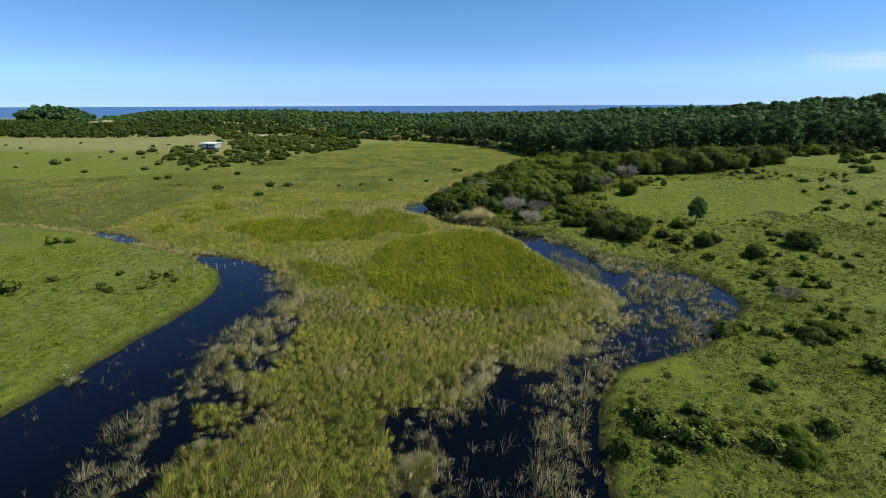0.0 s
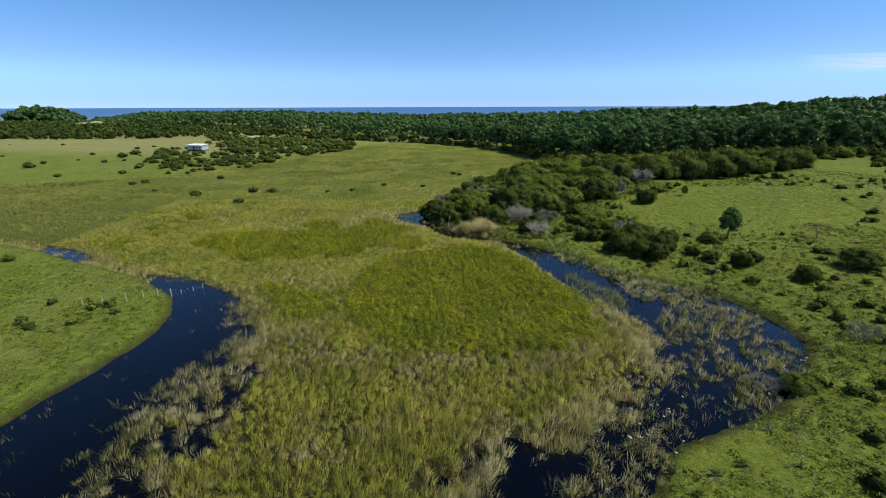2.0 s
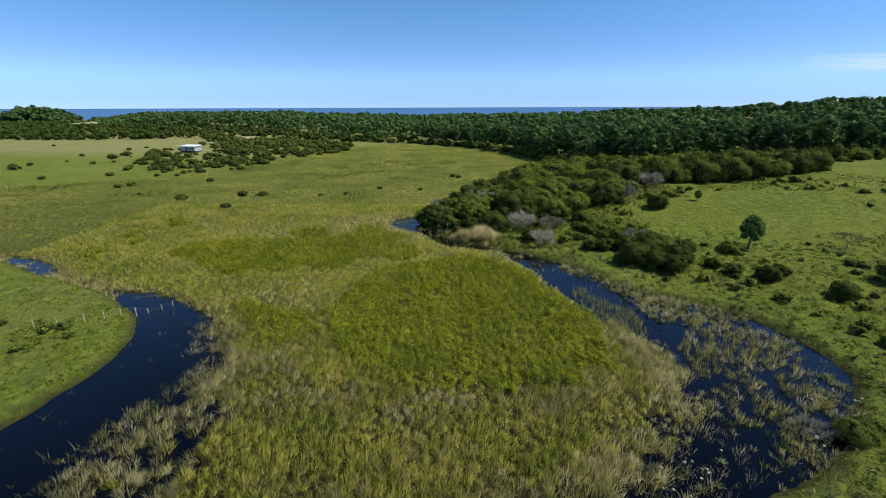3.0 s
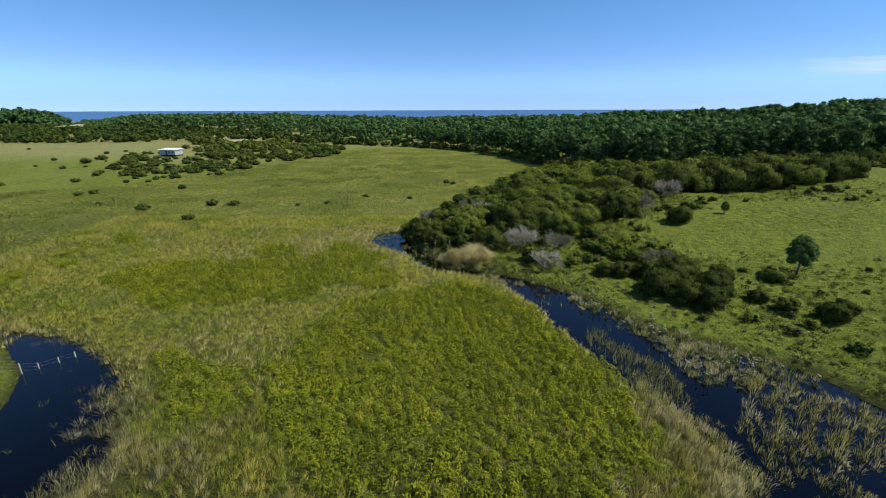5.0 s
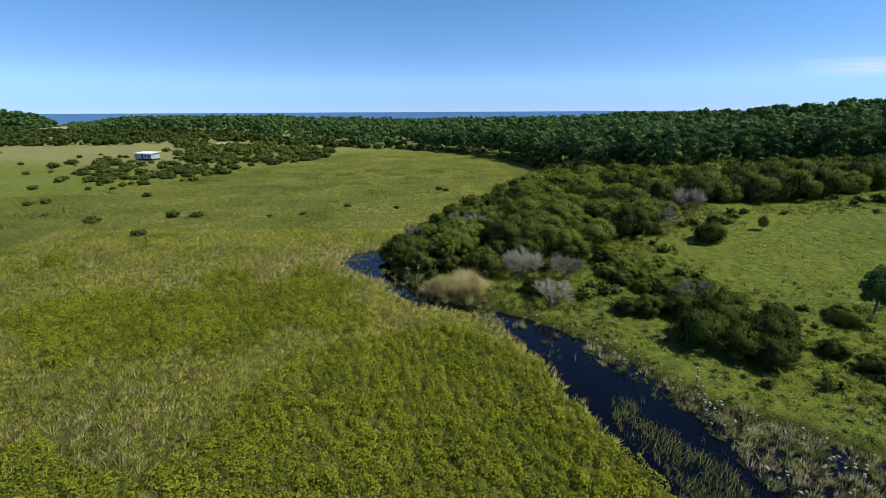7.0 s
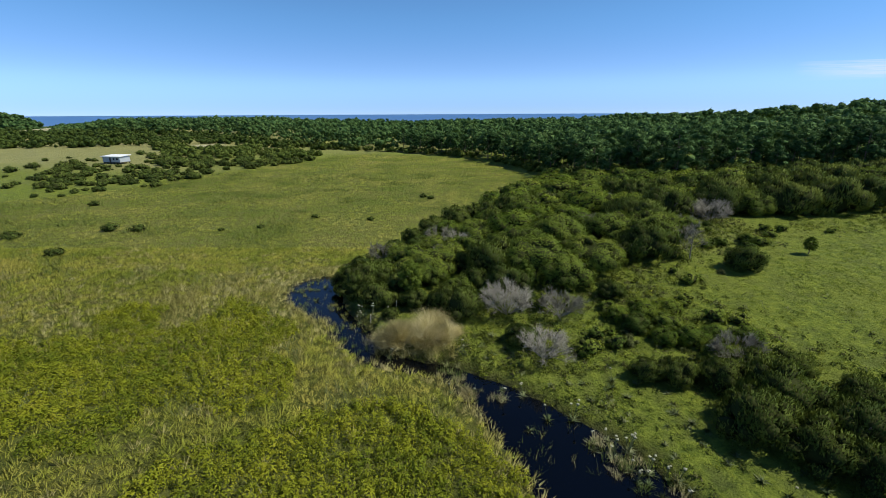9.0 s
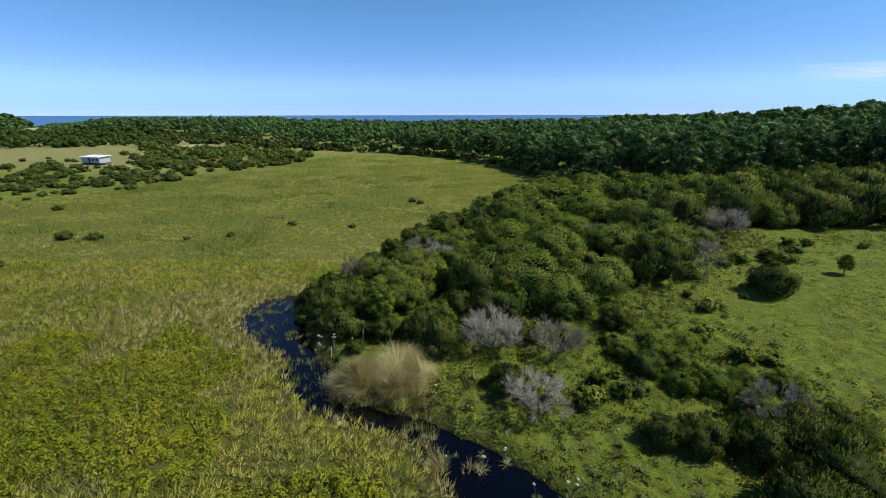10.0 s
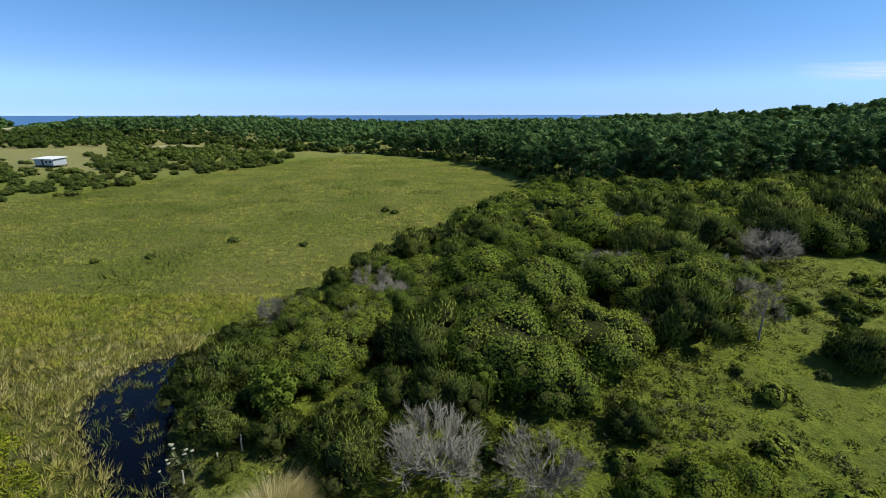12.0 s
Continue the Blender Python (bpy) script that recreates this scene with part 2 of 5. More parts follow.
# the creek's two arms, the marsh between them and the higher ground on either side
WEST_BANK = [(-62, -70), (-48, 0), (-40, 28), (-37.6, 35), (-36.7, 41), (-35, 48.5), (-33.7, 55.5), (-34.8, 61.7),
             (-37.5, 66.5), (-44, 71.4), (-48, 74.4), (-58, 78.9), (-65.7, 81.8), (-72.8, 86.2), (-86, 90.7), (-102.5, 94.2), (-140, 98.7)]
WEST_REEDS = [(-140, 99.4), (-102, 94.8), (-86, 91.4), (-71, 88.6), (-64, 84.6), (-57.5, 79.6), (-48, 75.6), (-38, 73.5), (-28.2, 67),
              (-21.8, 57.6), (-21.8, 52), (-24.4, 46), (-25.3, 40), (-24.9, 35), (-25.6, 29.7), (-24, 23), (-20, 5), (-18, -70)]
EAST_REEDS = [(5, -70), (2, 0), (0, 23), (-0.9, 28), (-2.6, 31.4), (0.9, 33), (5.5, 37.3), (10.7, 40.4), (17.6, 45), (23.3, 51),
              (23.2, 58), (21.2, 64.5), (17.6, 72.3), (15.7, 77.6), (14.6, 82.4), (12.8, 86.2), (11, 90), (9.1, 92.6), (5.2, 93.8),
              (1, 95.6), (-2.7, 99.2), (-4, 103.6), (-7.9, 106), (-12, 110.5), (-12.4, 115.7), (-8, 119)]
EAST_BANK = [(-6.2, 116.6), (-3.2, 106.8), (0.6, 101.9), (2.4, 98.3), (6, 95.2), (10, 95), (12.3, 92.9), (16.2, 90.9), (18.2, 88.3),
             (20.7, 86.2), (22.6, 83.6), (25.6, 77.6), (28, 74.8), (31.7, 73.1), (36, 69.8), (39, 66.6), (41, 61), (41.4, 56.4),
             (38, 51.2), (33, 46), (27.6, 42.9), (21.6, 40.5), (18.2, 39), (14.9, 34.8), (13, 30), (12.1, 26), (11.6, 23), (13, 0), (18, -70)]
ISLAND = [(32.8, 67.2), (27.6, 60), (26.8, 51), (23.2, 46.8), (27.2, 44.9), (31, 47), (35.9, 54.5), (38.4, 62.5)]
MARSH_FAR = [(-8, 118.4), (-6, 125.8), (-0.3, 134.3), (7.9, 152.3), (21.5, 176.7), (32.7, 193.8), (40.4, 217.9), (32.8, 264), (12, 292),
             (-10, 306), (-40, 316), (-53, 311), (-58, 288), (-74, 255), (-86, 227), (-92, 207), (-96, 188), (-113, 176), (-137, 163), (-168, 159),
             (-240, 170), (-320, 175)]
WEST_ARM = rounded(WEST_BANK + WEST_REEDS)
EAST_ARM = rounded(EAST_REEDS + EAST_BANK)
ISLET = rounded(ISLAND)
MARSH = rounded(WEST_REEDS[::-1] + [(-320, 110)] + MARSH_FAR[::-1] + EAST_REEDS[::-1])
EAST_SHOAL = rounded([(7.4, 18), (7.5, 28.7), (7.4, 32.7), (10.1, 37), (13.9, 40.9), (16.9, 42.6), (18.8, 40.9), (15.4, 36.1), (12.7, 34.3), (12.1, 29.4), (9.7, 24.8), (10, 18)])
NORTH_SHOAL = rounded([(19.3, 85.9), (21.7, 84.7), (23.7, 81.9), (25.4, 79.1), (24.8, 78.1), (22.6, 79.6), (19.9, 82.9)])
MID_SHOAL = rounded([(25.5, 78.7), (27.1, 76.9), (29, 74.7), (30.9, 72.9), (33.9, 71.1), (36.7, 69.3), (36.5, 68.3), (32.5, 66), (29.2, 65.5), (27, 66), (26.6, 68.8), (26.3, 72.4), (25.2, 75.9)])
FRINGE = rounded([(19, 76.5), (21.4, 75.5), (22.4, 71.3), (25.2, 69), (25.2, 63.1), (21.3, 62), (20.6, 68.2), (18.6, 72.3)])
UPLAND = rounded(EAST_BANK[::-1] + MARSH_FAR[:11] + [(-40, 330), (-40, 6000), (6000, 6000), (6000, -400), (18, -400)])
PADDOCK = rounded(WEST_BANK + [(-320, 112), (-320, -70)])
HERBS = rounded([(-14, 68), (-12, 58), (-5, 52), (4.5, 49), (15, 52.5), (20.4, 59), (19.5, 68), (15.3, 78), (11, 87), (4, 90.5), (-3, 87), (-11, 81)])
HERBS_WEST = rounded([(-52, 92), (-40, 82), (-26, 80), (-16, 86), (-17, 95), (-28, 101), (-44, 101)])
WOOD_EDGE = [(420, 150), (260, 150), (160, 160), (120, 166), (92, 172), (70, 172), (55, 182), (47, 208), (42, 240), (30, 275), (8, 305),
             (-24, 325), (-60, 352), (-110, 385), (-180, 410), (-260, 430), (-340, 440), (-420, 470), (-520, 560), (-600, 700)]
WOOD = rounded(WOOD_EDGE + [(-620, 900), (900, 900), (900, 150)])


def creek_distance(x, y):
    wobble = 0.8 * (fbm(np.asarray(x) / 3.0, np.asarray(y) / 3.0, 11, 3) - 0.5)
    return np.minimum(outline_distance(x, y, WEST_ARM), outline_distance(x, y, EAST_ARM)) + wobble


def frayed(x, y):
    """Where the rim of the near reed bed breaks up in the water, from 0 to 1."""
    west = step(13, 5, outline_distance(x, y, WEST_ARM)) * step(58, 42, y)
    east = step(4, 1, outline_distance(x, y, EAST_ARM)) * step(54, 46, y)
    rim = step(6.0, 3.6, outline_distance(x, y, WEST_ARM)) * step(50, 38, y) * step(0.64, 0.54, fbm(x / 2.2, y / 2.2, 44, 3)) * step(1.0, -0.5, outline_distance(x, y, MARSH))
    return np.maximum(rim, np.maximum(west, east) * step(0.55, 0.47, fbm(x / 2.4, y / 2.4, 47, 3)) * step(1.0, -0.5, outline_distance(x, y, MARSH)))


def height(x, y):
    """The lie of the land, in metres above the creek."""
    x, y = np.asarray(x, float), np.asarray(y, float)
    z = 0.18 + 0.12 * fbm(x / 6, y / 6, 1)
    up = np.clip(-outline_distance(x, y, UPLAND), 0, None)
    slope = 0.055 + 0.025 * step(35, 70, y) + 0.04 * step(90, 112, y)
    rise = slope * 78 * (1 - np.exp(-up / 78)) * 1.22
    rise = np.minimum(rise, 9.5) * (1 - 0.62 * step(205, 320, y) * step(270, 160, x))
    z = z + 0.3 * step(0, 1.5, up) + rise
    pad = np.clip(-outline_distance(x, y, PADDOCK), 0, None)
    z = z + 0.3 * step(0, 1.5, pad) + 0.012 * np.minimum(pad, 60)
    west = step(-60, -130, x + 0.25 * (y - 200)) * step(165, 290, y)
    z = z + 3.4 * west
    z = z + (2.2 * step(300, 420, y) + 1.6 * step(360, 450, y)) * step(-40, -150, x)
    z = z + 4.6 * np.exp(-((x + 380) / 26) ** 2 - ((y - 492) / 14) ** 2)
    z = z + 11 * step(165, 350, x) * step(140, 260, y) * step(560, 360, y)
    z = z + (0.12 + 1.1 * step(140, 420, y)) * (fbm(x / 38, y / 38, 4) - 0.5) * step(8, 60, up + 0.6 * pad + 60 * west + 50 * step(310, 360, y))
    z = z + 0.25 * (fbm(x / 4, y / 4, 6) - 0.5) * step(0.5, 6, up + pad)
    z = z - 0.62 * frayed(x, y)
    d = creek_distance(x, y)
    z = np.where(d < 1.2, z * step(-0.3, 1.2, d) - 0.9 * step(0.2, -1.2, d), z)
    shore = 955 + 60 * (vnoise(x / 300, x * 0, 9) - 0.5) + 0.08 * x
    return np.where(y > shore - 160, z + (-4 - z) * step(shore - 160, shore + 40, y), z)


# ---- building helpers ----
def mesh_of(name, verts, tris, material, smooth=False, normals=None):
    """A mesh from arrays of corners and triangles."""
    me = bpy.data.meshes.new(name)
    verts, tris = np.asarray(verts, np.float32).reshape(-1, 3), np.asarray(tris, np.int32).reshape(-1, 3)
    me.vertices.add(len(verts))
    me.vertices.foreach_set("co", verts.ravel())
    me.loops.add(tris.size)
    me.loops.foreach_set("vertex_index", tris.ravel())
    me.polygons.add(len(tris))
    me.polygons.foreach_set("loop_start", np.arange(0, tris.size, 3, dtype=np.int32))
    me.polygons.foreach_set("use_smooth", np.full(len(tris), smooth or normals is not None))
    me.update(calc_edges=True)
    if normals is not None:
        me.normals_split_custom_set_from_vertices(np.asarray(normals, np.float32))
    me.materials.append(material)
    return me


def join(pieces):
    """Several (corners, triangles, normals) as one."""
    verts, tris, norms, n = [], [], [], 0
    for v, t, m in pieces:
        verts.append(v)
        tris.append(t + n)
        norms.append(m)
        n += len(v)
    return np.concatenate(verts), np.concatenate(tris), np.concatenate(norms)


def part(name, piece, material, parent, label="", smooth=False):
    ob = new(name, mesh_of(name, piece[0], piece[1], material, smooth, piece[2] if len(piece) > 2 else None))
    ob.parent = parent
    if label:
        tagged(ob, label)
    return ob


def unit(v):
    return v / (np.linalg.norm(v, axis=-1, keepdims=True) + 1e-9)


def blades(pos, tall, wide, lean, r, jointed=True):
    """Grass blades that rise from pos and bow by lean."""
    n = len(pos)
    turn = (r.random(n) - 0.5) * np.pi
    side = np.stack([np.cos(turn), np.sin(turn), np.zeros(n)], 1) * wide[:, None] / 2
    up = np.stack([np.zeros(n), np.zeros(n), tall], 1)
    bow = np.stack([lean[:, 0], lean[:, 1], -0.25 * np.hypot(lean[:, 0], lean[:, 1])], 1)
    if jointed:
        mid, tip = pos + 0.55 * up + 0.3 * bow, pos + up + bow
        v = np.stack([pos - side, pos + side, mid - 0.8 * side, mid + 0.8 * side, tip], 1)
        t = np.array([[0, 1, 3], [0, 3, 2], [2, 3, 4]])
    else:
        v = np.stack([pos - side, pos + side, pos + up + bow], 1)
        t = np.array([[0, 1, 2]])
    k = v.shape[1]
    norm = unit(np.stack([np.sin(turn) * 0.5, -np.cos(turn) * 0.5 * r.uniform(-0.6, 1, n), np.full(n, 0.85)], 1) + 0.15 * r.normal(size=(n, 3)))
    return v.reshape(-1, 3), (np.arange(n)[:, None, None] * k + t[None]).reshape(-1, 3), np.repeat(norm, k, 0)


def leaves(pos, out, size, r, loose=0.7, slim=0.55, along=None):
    """Lozenge leaves at pos, folded a little, that face out."""
    n = len(pos)
    face = unit(out + loose * r.normal(size=(n, 3)))
    if along is None:
        along = unit(np.cross(face, r.normal(size=(n, 3))))
    else:
        face = unit(face - (face * along).sum(1, keepdims=True) * along)
    across = np.cross(face, along)
    s = np.asarray(size).reshape(-1, 1) * np.ones((n, 1))
    v = np.stack([pos - along * s * 0.5, pos + across * s * slim * 0.5 + face * s * 0.12, pos + along * s * 0.5,
                  pos - across * s * slim * 0.5 + face * s * 0.12], 1)
    t = np.array([[0, 2, 1], [0, 3, 2]])
    norm = unit(0.45 * face + 0.8 * unit(out))
    return v.reshape(-1, 3), (np.arange(n)[:, None, None] * 4 + t[None]).reshape(-1, 3), np.repeat(norm, 4, 0)


def ico(level=1):
    bm = bmesh.new()
    bmesh.ops.create_icosphere(bm, subdivisions=level, radius=1)
    v = np.array([p.co[:] for p in bm.verts])
    t = np.array([[q.index for q in f.verts] for f in bm.faces])
    bm.free()
    return v, t


ICO = ico(1)
ICO_FINE = ico(2)


def burst(v, t, norm, r, spread=0.16):
    """Breaks a closed shape into loose leafy bits."""
    w, m = v[t.ravel()].reshape(-1, 3, 3), norm[t.ravel()].reshape(-1, 3, 3)
    mid = w.mean(1, keepdims=True)
    size = np.linalg.norm(w[:, 0] - w[:, 1], axis=1)[:, None, None]
    w = mid + (w - mid) * 1.15 + spread * size * r.normal(size=w.shape)
    m = m + 0.25 * r.normal(size=(len(m), 1, 3))
    return w.reshape(-1, 3), np.arange(w.shape[0] * 3).reshape(-1, 3), unit(m.reshape(-1, 3))


def lump(centre, radii, r, fine=False, rough=0.18):
    v, t = ICO_FINE if fine else ICO
    return centre + v * radii * (1 + rough * r.normal(size=(len(v), 1))), t, unit(v / radii)


def limb(a, b, ra, rb, sides=5):
    """A tapered stick from a to b."""
    a, b = np.asarray(a, float), np.asarray(b, float)
    w = unit(b - a)
    u = unit(np.cross(w, [0.31, 0.87, 0.38]))
    q = np.cross(w, u)
    ang = np.arange(sides) * 2 * np.pi / sides
    ring = np.cos(ang)[:, None] * u + np.sin(ang)[:, None] * q
    v = np.concatenate([a + ring * ra, b + ring * rb, [b]])
    i, j = np.arange(sides), (np.arange(sides) + 1) % sides
    t = np.concatenate([np.stack([i, j, j + sides], 1), np.stack([i, j + sides, i + sides], 1), np.stack([i + sides, j + sides, np.full(sides, 2 * sides)], 1)])
    return v, t, np.concatenate([ring, ring, [w]])


def box(lo, hi):
    (x0, y0, z0), (x1, y1, z1) = lo, hi
    v = [(x0, y0, z0), (x1, y0, z0), (x1, y1, z0), (x0, y1, z0), (x0, y0, z1), (x1, y0, z1), (x1, y1, z1), (x0, y1, z1)]
    q = [(0, 3, 2, 1), (4, 5, 6, 7), (0, 1, 5, 4), (1, 2, 6, 5), (2, 3, 7, 6), (3, 0, 4, 7)]
    return v, [t for a, b, c, d in q for t in ((a, b, c), (a, c, d))]


def scatter(x0, x1, y0, y1, per_m2, r):
    """Even random places in a rectangle."""
    n = int((x1 - x0) * (y1 - y0) * per_m2)
    return r.uniform(x0, x1, n), r.uniform(y0, y1, n)


def spaced(x0, x1, y0, y1, gap, r):
    """A jittered grid of places about gap apart."""
    gx, gy = np.meshgrid(np.arange(x0, x1, gap), np.arange(y0, y1, gap))
    gx, gy = gx.ravel() + r.uniform(-0.42, 0.42, gx.size) * gap, gy.ravel() + r.uniform(-0.42, 0.42, gy.size) * gap
    return gx, gy


def on_ground(x, y, dz=0.0):
    return np.stack([x, y, height(x, y) + dz], 1)


# ---- ground, water, sea ----
def graded(lo, a, b, hi, fine):
    """Coordinates, fine between a and b and ever coarser outside."""
    core = list(np.arange(a, b, fine))
    for end, sign in ((lo, -1), (hi, 1)):
        s, p, side = fine, (a if sign < 0 else b), []
        while (p > end) if sign < 0 else (p < end):
            side.append(p)
            s *= 1.07
            p += sign * s
        side.append(end)
        core = side[::-1] + core if sign < 0 else core + side
    return np.array(sorted(set(np.round(core, 3))))


def herb_mask(x, y):
    wob = 5 * (fbm(x / 7, y / 7, 31, 3) - 0.5)
    a = step(1.5, -2.5, outline_distance(x, y, HERBS) + wob)
    b = step(2, -4, outline_distance(x, y, HERBS_WEST) + wob) * 0.7
    c = 0.8 * step(0.53, 0.63, fbm(x / 13, y / 13, 33, 3)) * step(126, 108, y) * step(56, 64, y) * step(-70, -58, x) * step(0, 6, -outline_distance(x, y, MARSH))
    return np.maximum(np.maximum(a, b), c)


def build_ground():
    gx, gy = graded(-2600, -60, 62, 2600, 0.9), graded(-500, 18, 122, 1500, 0.9)
    X, Y = np.meshgrid(gx, gy)
    Z = height(X, Y)
    nx, ny = len(gx), len(gy)
    i = (np.arange(ny - 1)[:, None] * nx + np.arange(nx - 1)[None]).ravel()
    tris = np.concatenate([np.stack([i, i + 1, i + nx + 1], 1), np.stack([i, i + nx + 1, i + nx], 1)])
    me = mesh_of("ground", np.stack([X, Y, Z], -1), tris, GROUND, True)
    x, y = X.ravel(), Y.ravel()
    d = creek_distance(x, y)
    marsh = step(1.0, -2.0, outline_distance(x, y, MARSH))
    mud = np.clip(np.maximum(step(1.6, 0.1, d), marsh * np.maximum(1.0 * step(62, 48, y), 0.25 * step(140, 110, y))), 0, 1)
    west = step(-60, -120, x + 0.2 * (y - 200)) * step(212, 250, y + 0.15 * (x + 130)) * (1 - marsh)
    dry = np.clip(west * 0.95 + step(300, 340, y) * 0.6 + 0.25 * step(0.5, 0.75, fbm(x / 25, y / 25, 14)), 0, 1)
    patch = np.maximum(step(13, 7, np.hypot((x + 147) * 0.8, (y - 350) * 1.6)), step(6, 3, np.hypot(x + 52, y - 322)))
    patch = np.maximum(patch, step(1.0, 0.7, np.hypot((x + 386) / 13, (y - 490) / 6)))
    beach = step(770, 830, y) + 0.0 * x
    for name, values in (("mud", mud), ("dry", dry), ("fen", marsh), ("sand", np.clip(np.maximum(patch, beach), 0, 1))):
        me.attributes.new(name, "FLOAT", "POINT").data.foreach_set("value", values.astype(np.float32))
    tagged(new("ground", me), "green pasture, reed marsh and dry grassland", "ground", kind="structure")


def sheet(name, x0, x1, y0, y1, z, material, label):
    ob = new(name, mesh_of(name, [(x0, y0, z), (x1, y0, z), (x1, y1, z), (x0, y1, z)], [(0, 1, 2), (0, 2, 3)], material))
    return tagged(ob, label, "water", kind="structure")


build_ground()
sheet("creek_water", -145, 60, -70, 128, 0.0, CREEK_WATER, "dark still creek water that mirrors the blue sky")
SEA = [(-9000, 900, 0.3), (9000, 900, 0.3), (9000, 2600, 0.3), (-9000, 2600, 0.3), (9000, 4990, 15.0), (-9000, 4990, 15.0)]
tagged(new("sea_water", mesh_of("sea_water", SEA, [(0, 1, 2), (0, 2, 3), (3, 2, 4), (3, 4, 5)], SEA_WATER)), "deep blue open sea up to the horizon", "water", kind="structure")


# ---- marsh plants ----
def stuff(name, piece, material, label, category):
    return tagged(new(name, mesh_of(name, piece[0], piece[1], material, False, piece[2])), label, category, kind="stuff")


def keep(mask, *arrays):
    return [a[mask] for a in arrays]


def reed_bed(name, x, y, tall, wide, bow, material, label, jointed=True, dz=-0.02):
    n = len(x)
    h = tall * (0.6 + 0.75 * rng.random(n)) * (0.7 + 0.4 * fbm(x / 5, y / 5, 21, 2) + 0.5 * (fbm(x / 1.1, y / 1.1, 22, 2) - 0.3))
    lean = rng.normal(size=(n, 2)) * bow * h[:, None]
    z = np.maximum(height(x, y), -0.35)
    stuff(name, blades(np.stack([x, y, z + dz], 1), h, wide * (0.6 + 0.8 * rng.random(n)), lean, rng, jointed), material, label, "reeds")


def tufts(name, x, y, count, tall, wide, bow, material, label, category="reeds"):
    """Tufts of blades that arch outwards from their foot."""
    n = len(x)
    size = rng.uniform(0.6, 1.2, n)
    a, q = rng.random((n, count)) * 2 * np.pi, np.sqrt(rng.random((n, count))) * 0.22 * size[:, None]
    z = np.maximum(height(x, y), -0.15)[:, None] + 0 * q
    pos = np.stack([x[:, None] + np.cos(a) * q, y[:, None] + np.sin(a) * q, z - 0.03], -1).reshape(-1, 3)
    h = (tall * size[:, None] * rng.uniform(0.5, 1.1, (n, count))).ravel()
    way = np.stack([np.cos(a), np.sin(a)], -1).reshape(-1, 2) * (bow * rng.uniform(0.1, 1.3, n * count) * h)[:, None]
    stuff(name, blades(pos, h, wide * rng.uniform(0.7, 1.3, n * count), way, rng), material, label, category)


def clumps(name, x, y, rad, tall, count, wide, material, label, jointed=True, low=-0.15, category="reeds", fan=0.95):
    """Rounded clumps of blades that fan out from their foot."""
    n = len(x)
    if n == 0:
        return
    size = rng.uniform(0.65, 1.25, n) * (0.70 + 0.6 * fbm(x / 4, y / 4, 21, 2))
    a, u = rng.random((n, count)) * 2 * np.pi, np.sqrt(rng.random((n, count)))
    reach = rad * size[:, None]
    foot = 0.55 * u * reach
    z = np.maximum(height(x, y), low)[:, None] + 0 * a
    pos = np.stack([x[:, None] + np.cos(a) * foot, y[:, None] + np.sin(a) * foot, z - 0.04], -1).reshape(-1, 3)
    h = (tall * size[:, None] * (1 - 0.35 * u * u) * rng.uniform(0.75, 1.15, (n, count))).ravel()
    bend = (0.12 + 0.75 * u) * reach * rng.uniform(0.4, 1.25, (n, count))
    way = np.stack([np.cos(a) * bend, np.sin(a) * bend], -1).reshape(-1, 2)
    v, t, _ = blades(pos, h, wide * rng.uniform(0.7, 1.3, n * count), way, rng, jointed)
    out = unit(np.stack([np.cos(a) * u * fan, np.sin(a) * u * fan, np.full(a.shape, 0.75)], -1).reshape(-1, 3) + 0.12 * rng.normal(size=(n * count, 3)))
    stuff(name, (v, t, np.repeat(out, len(v) // (n * count), 0)), material, label, category)


def leaf_clumps(name, x, y, rad, tall, count, leaf, material, label, category, loose=0.4, slim=0.5):
    """Low domes of leaves."""
    n = len(x)
    size = rng.uniform(0.7, 1.25, n)
    way = unit(rng.normal(size=(n, count, 3)))
    way[..., 2] = np.abs(way[..., 2])
    spot = on_ground(x, y)
    pos = spot[:, None] + way * (size[:, None] * np.array([rad, rad, 1.0]) * np.stack([np.ones(n), np.ones(n), tall], 1))[:, None] * rng.uniform(0.78, 1.06, (n, count, 1))
    out = unit(way * np.array([1.0, 1.0, 0.8]) + np.array([0, 0, 0.25]))
    stuff(name, leaves(pos.reshape(-1, 3), out.reshape(-1, 3), (leaf * size[:, None] * rng.uniform(0.6, 1.3, (n, count))).ravel(), rng, loose, slim), material, label, category)


def in_marsh(x, y, margin=0.0):
    return outline_distance(x, y, MARSH) < margin


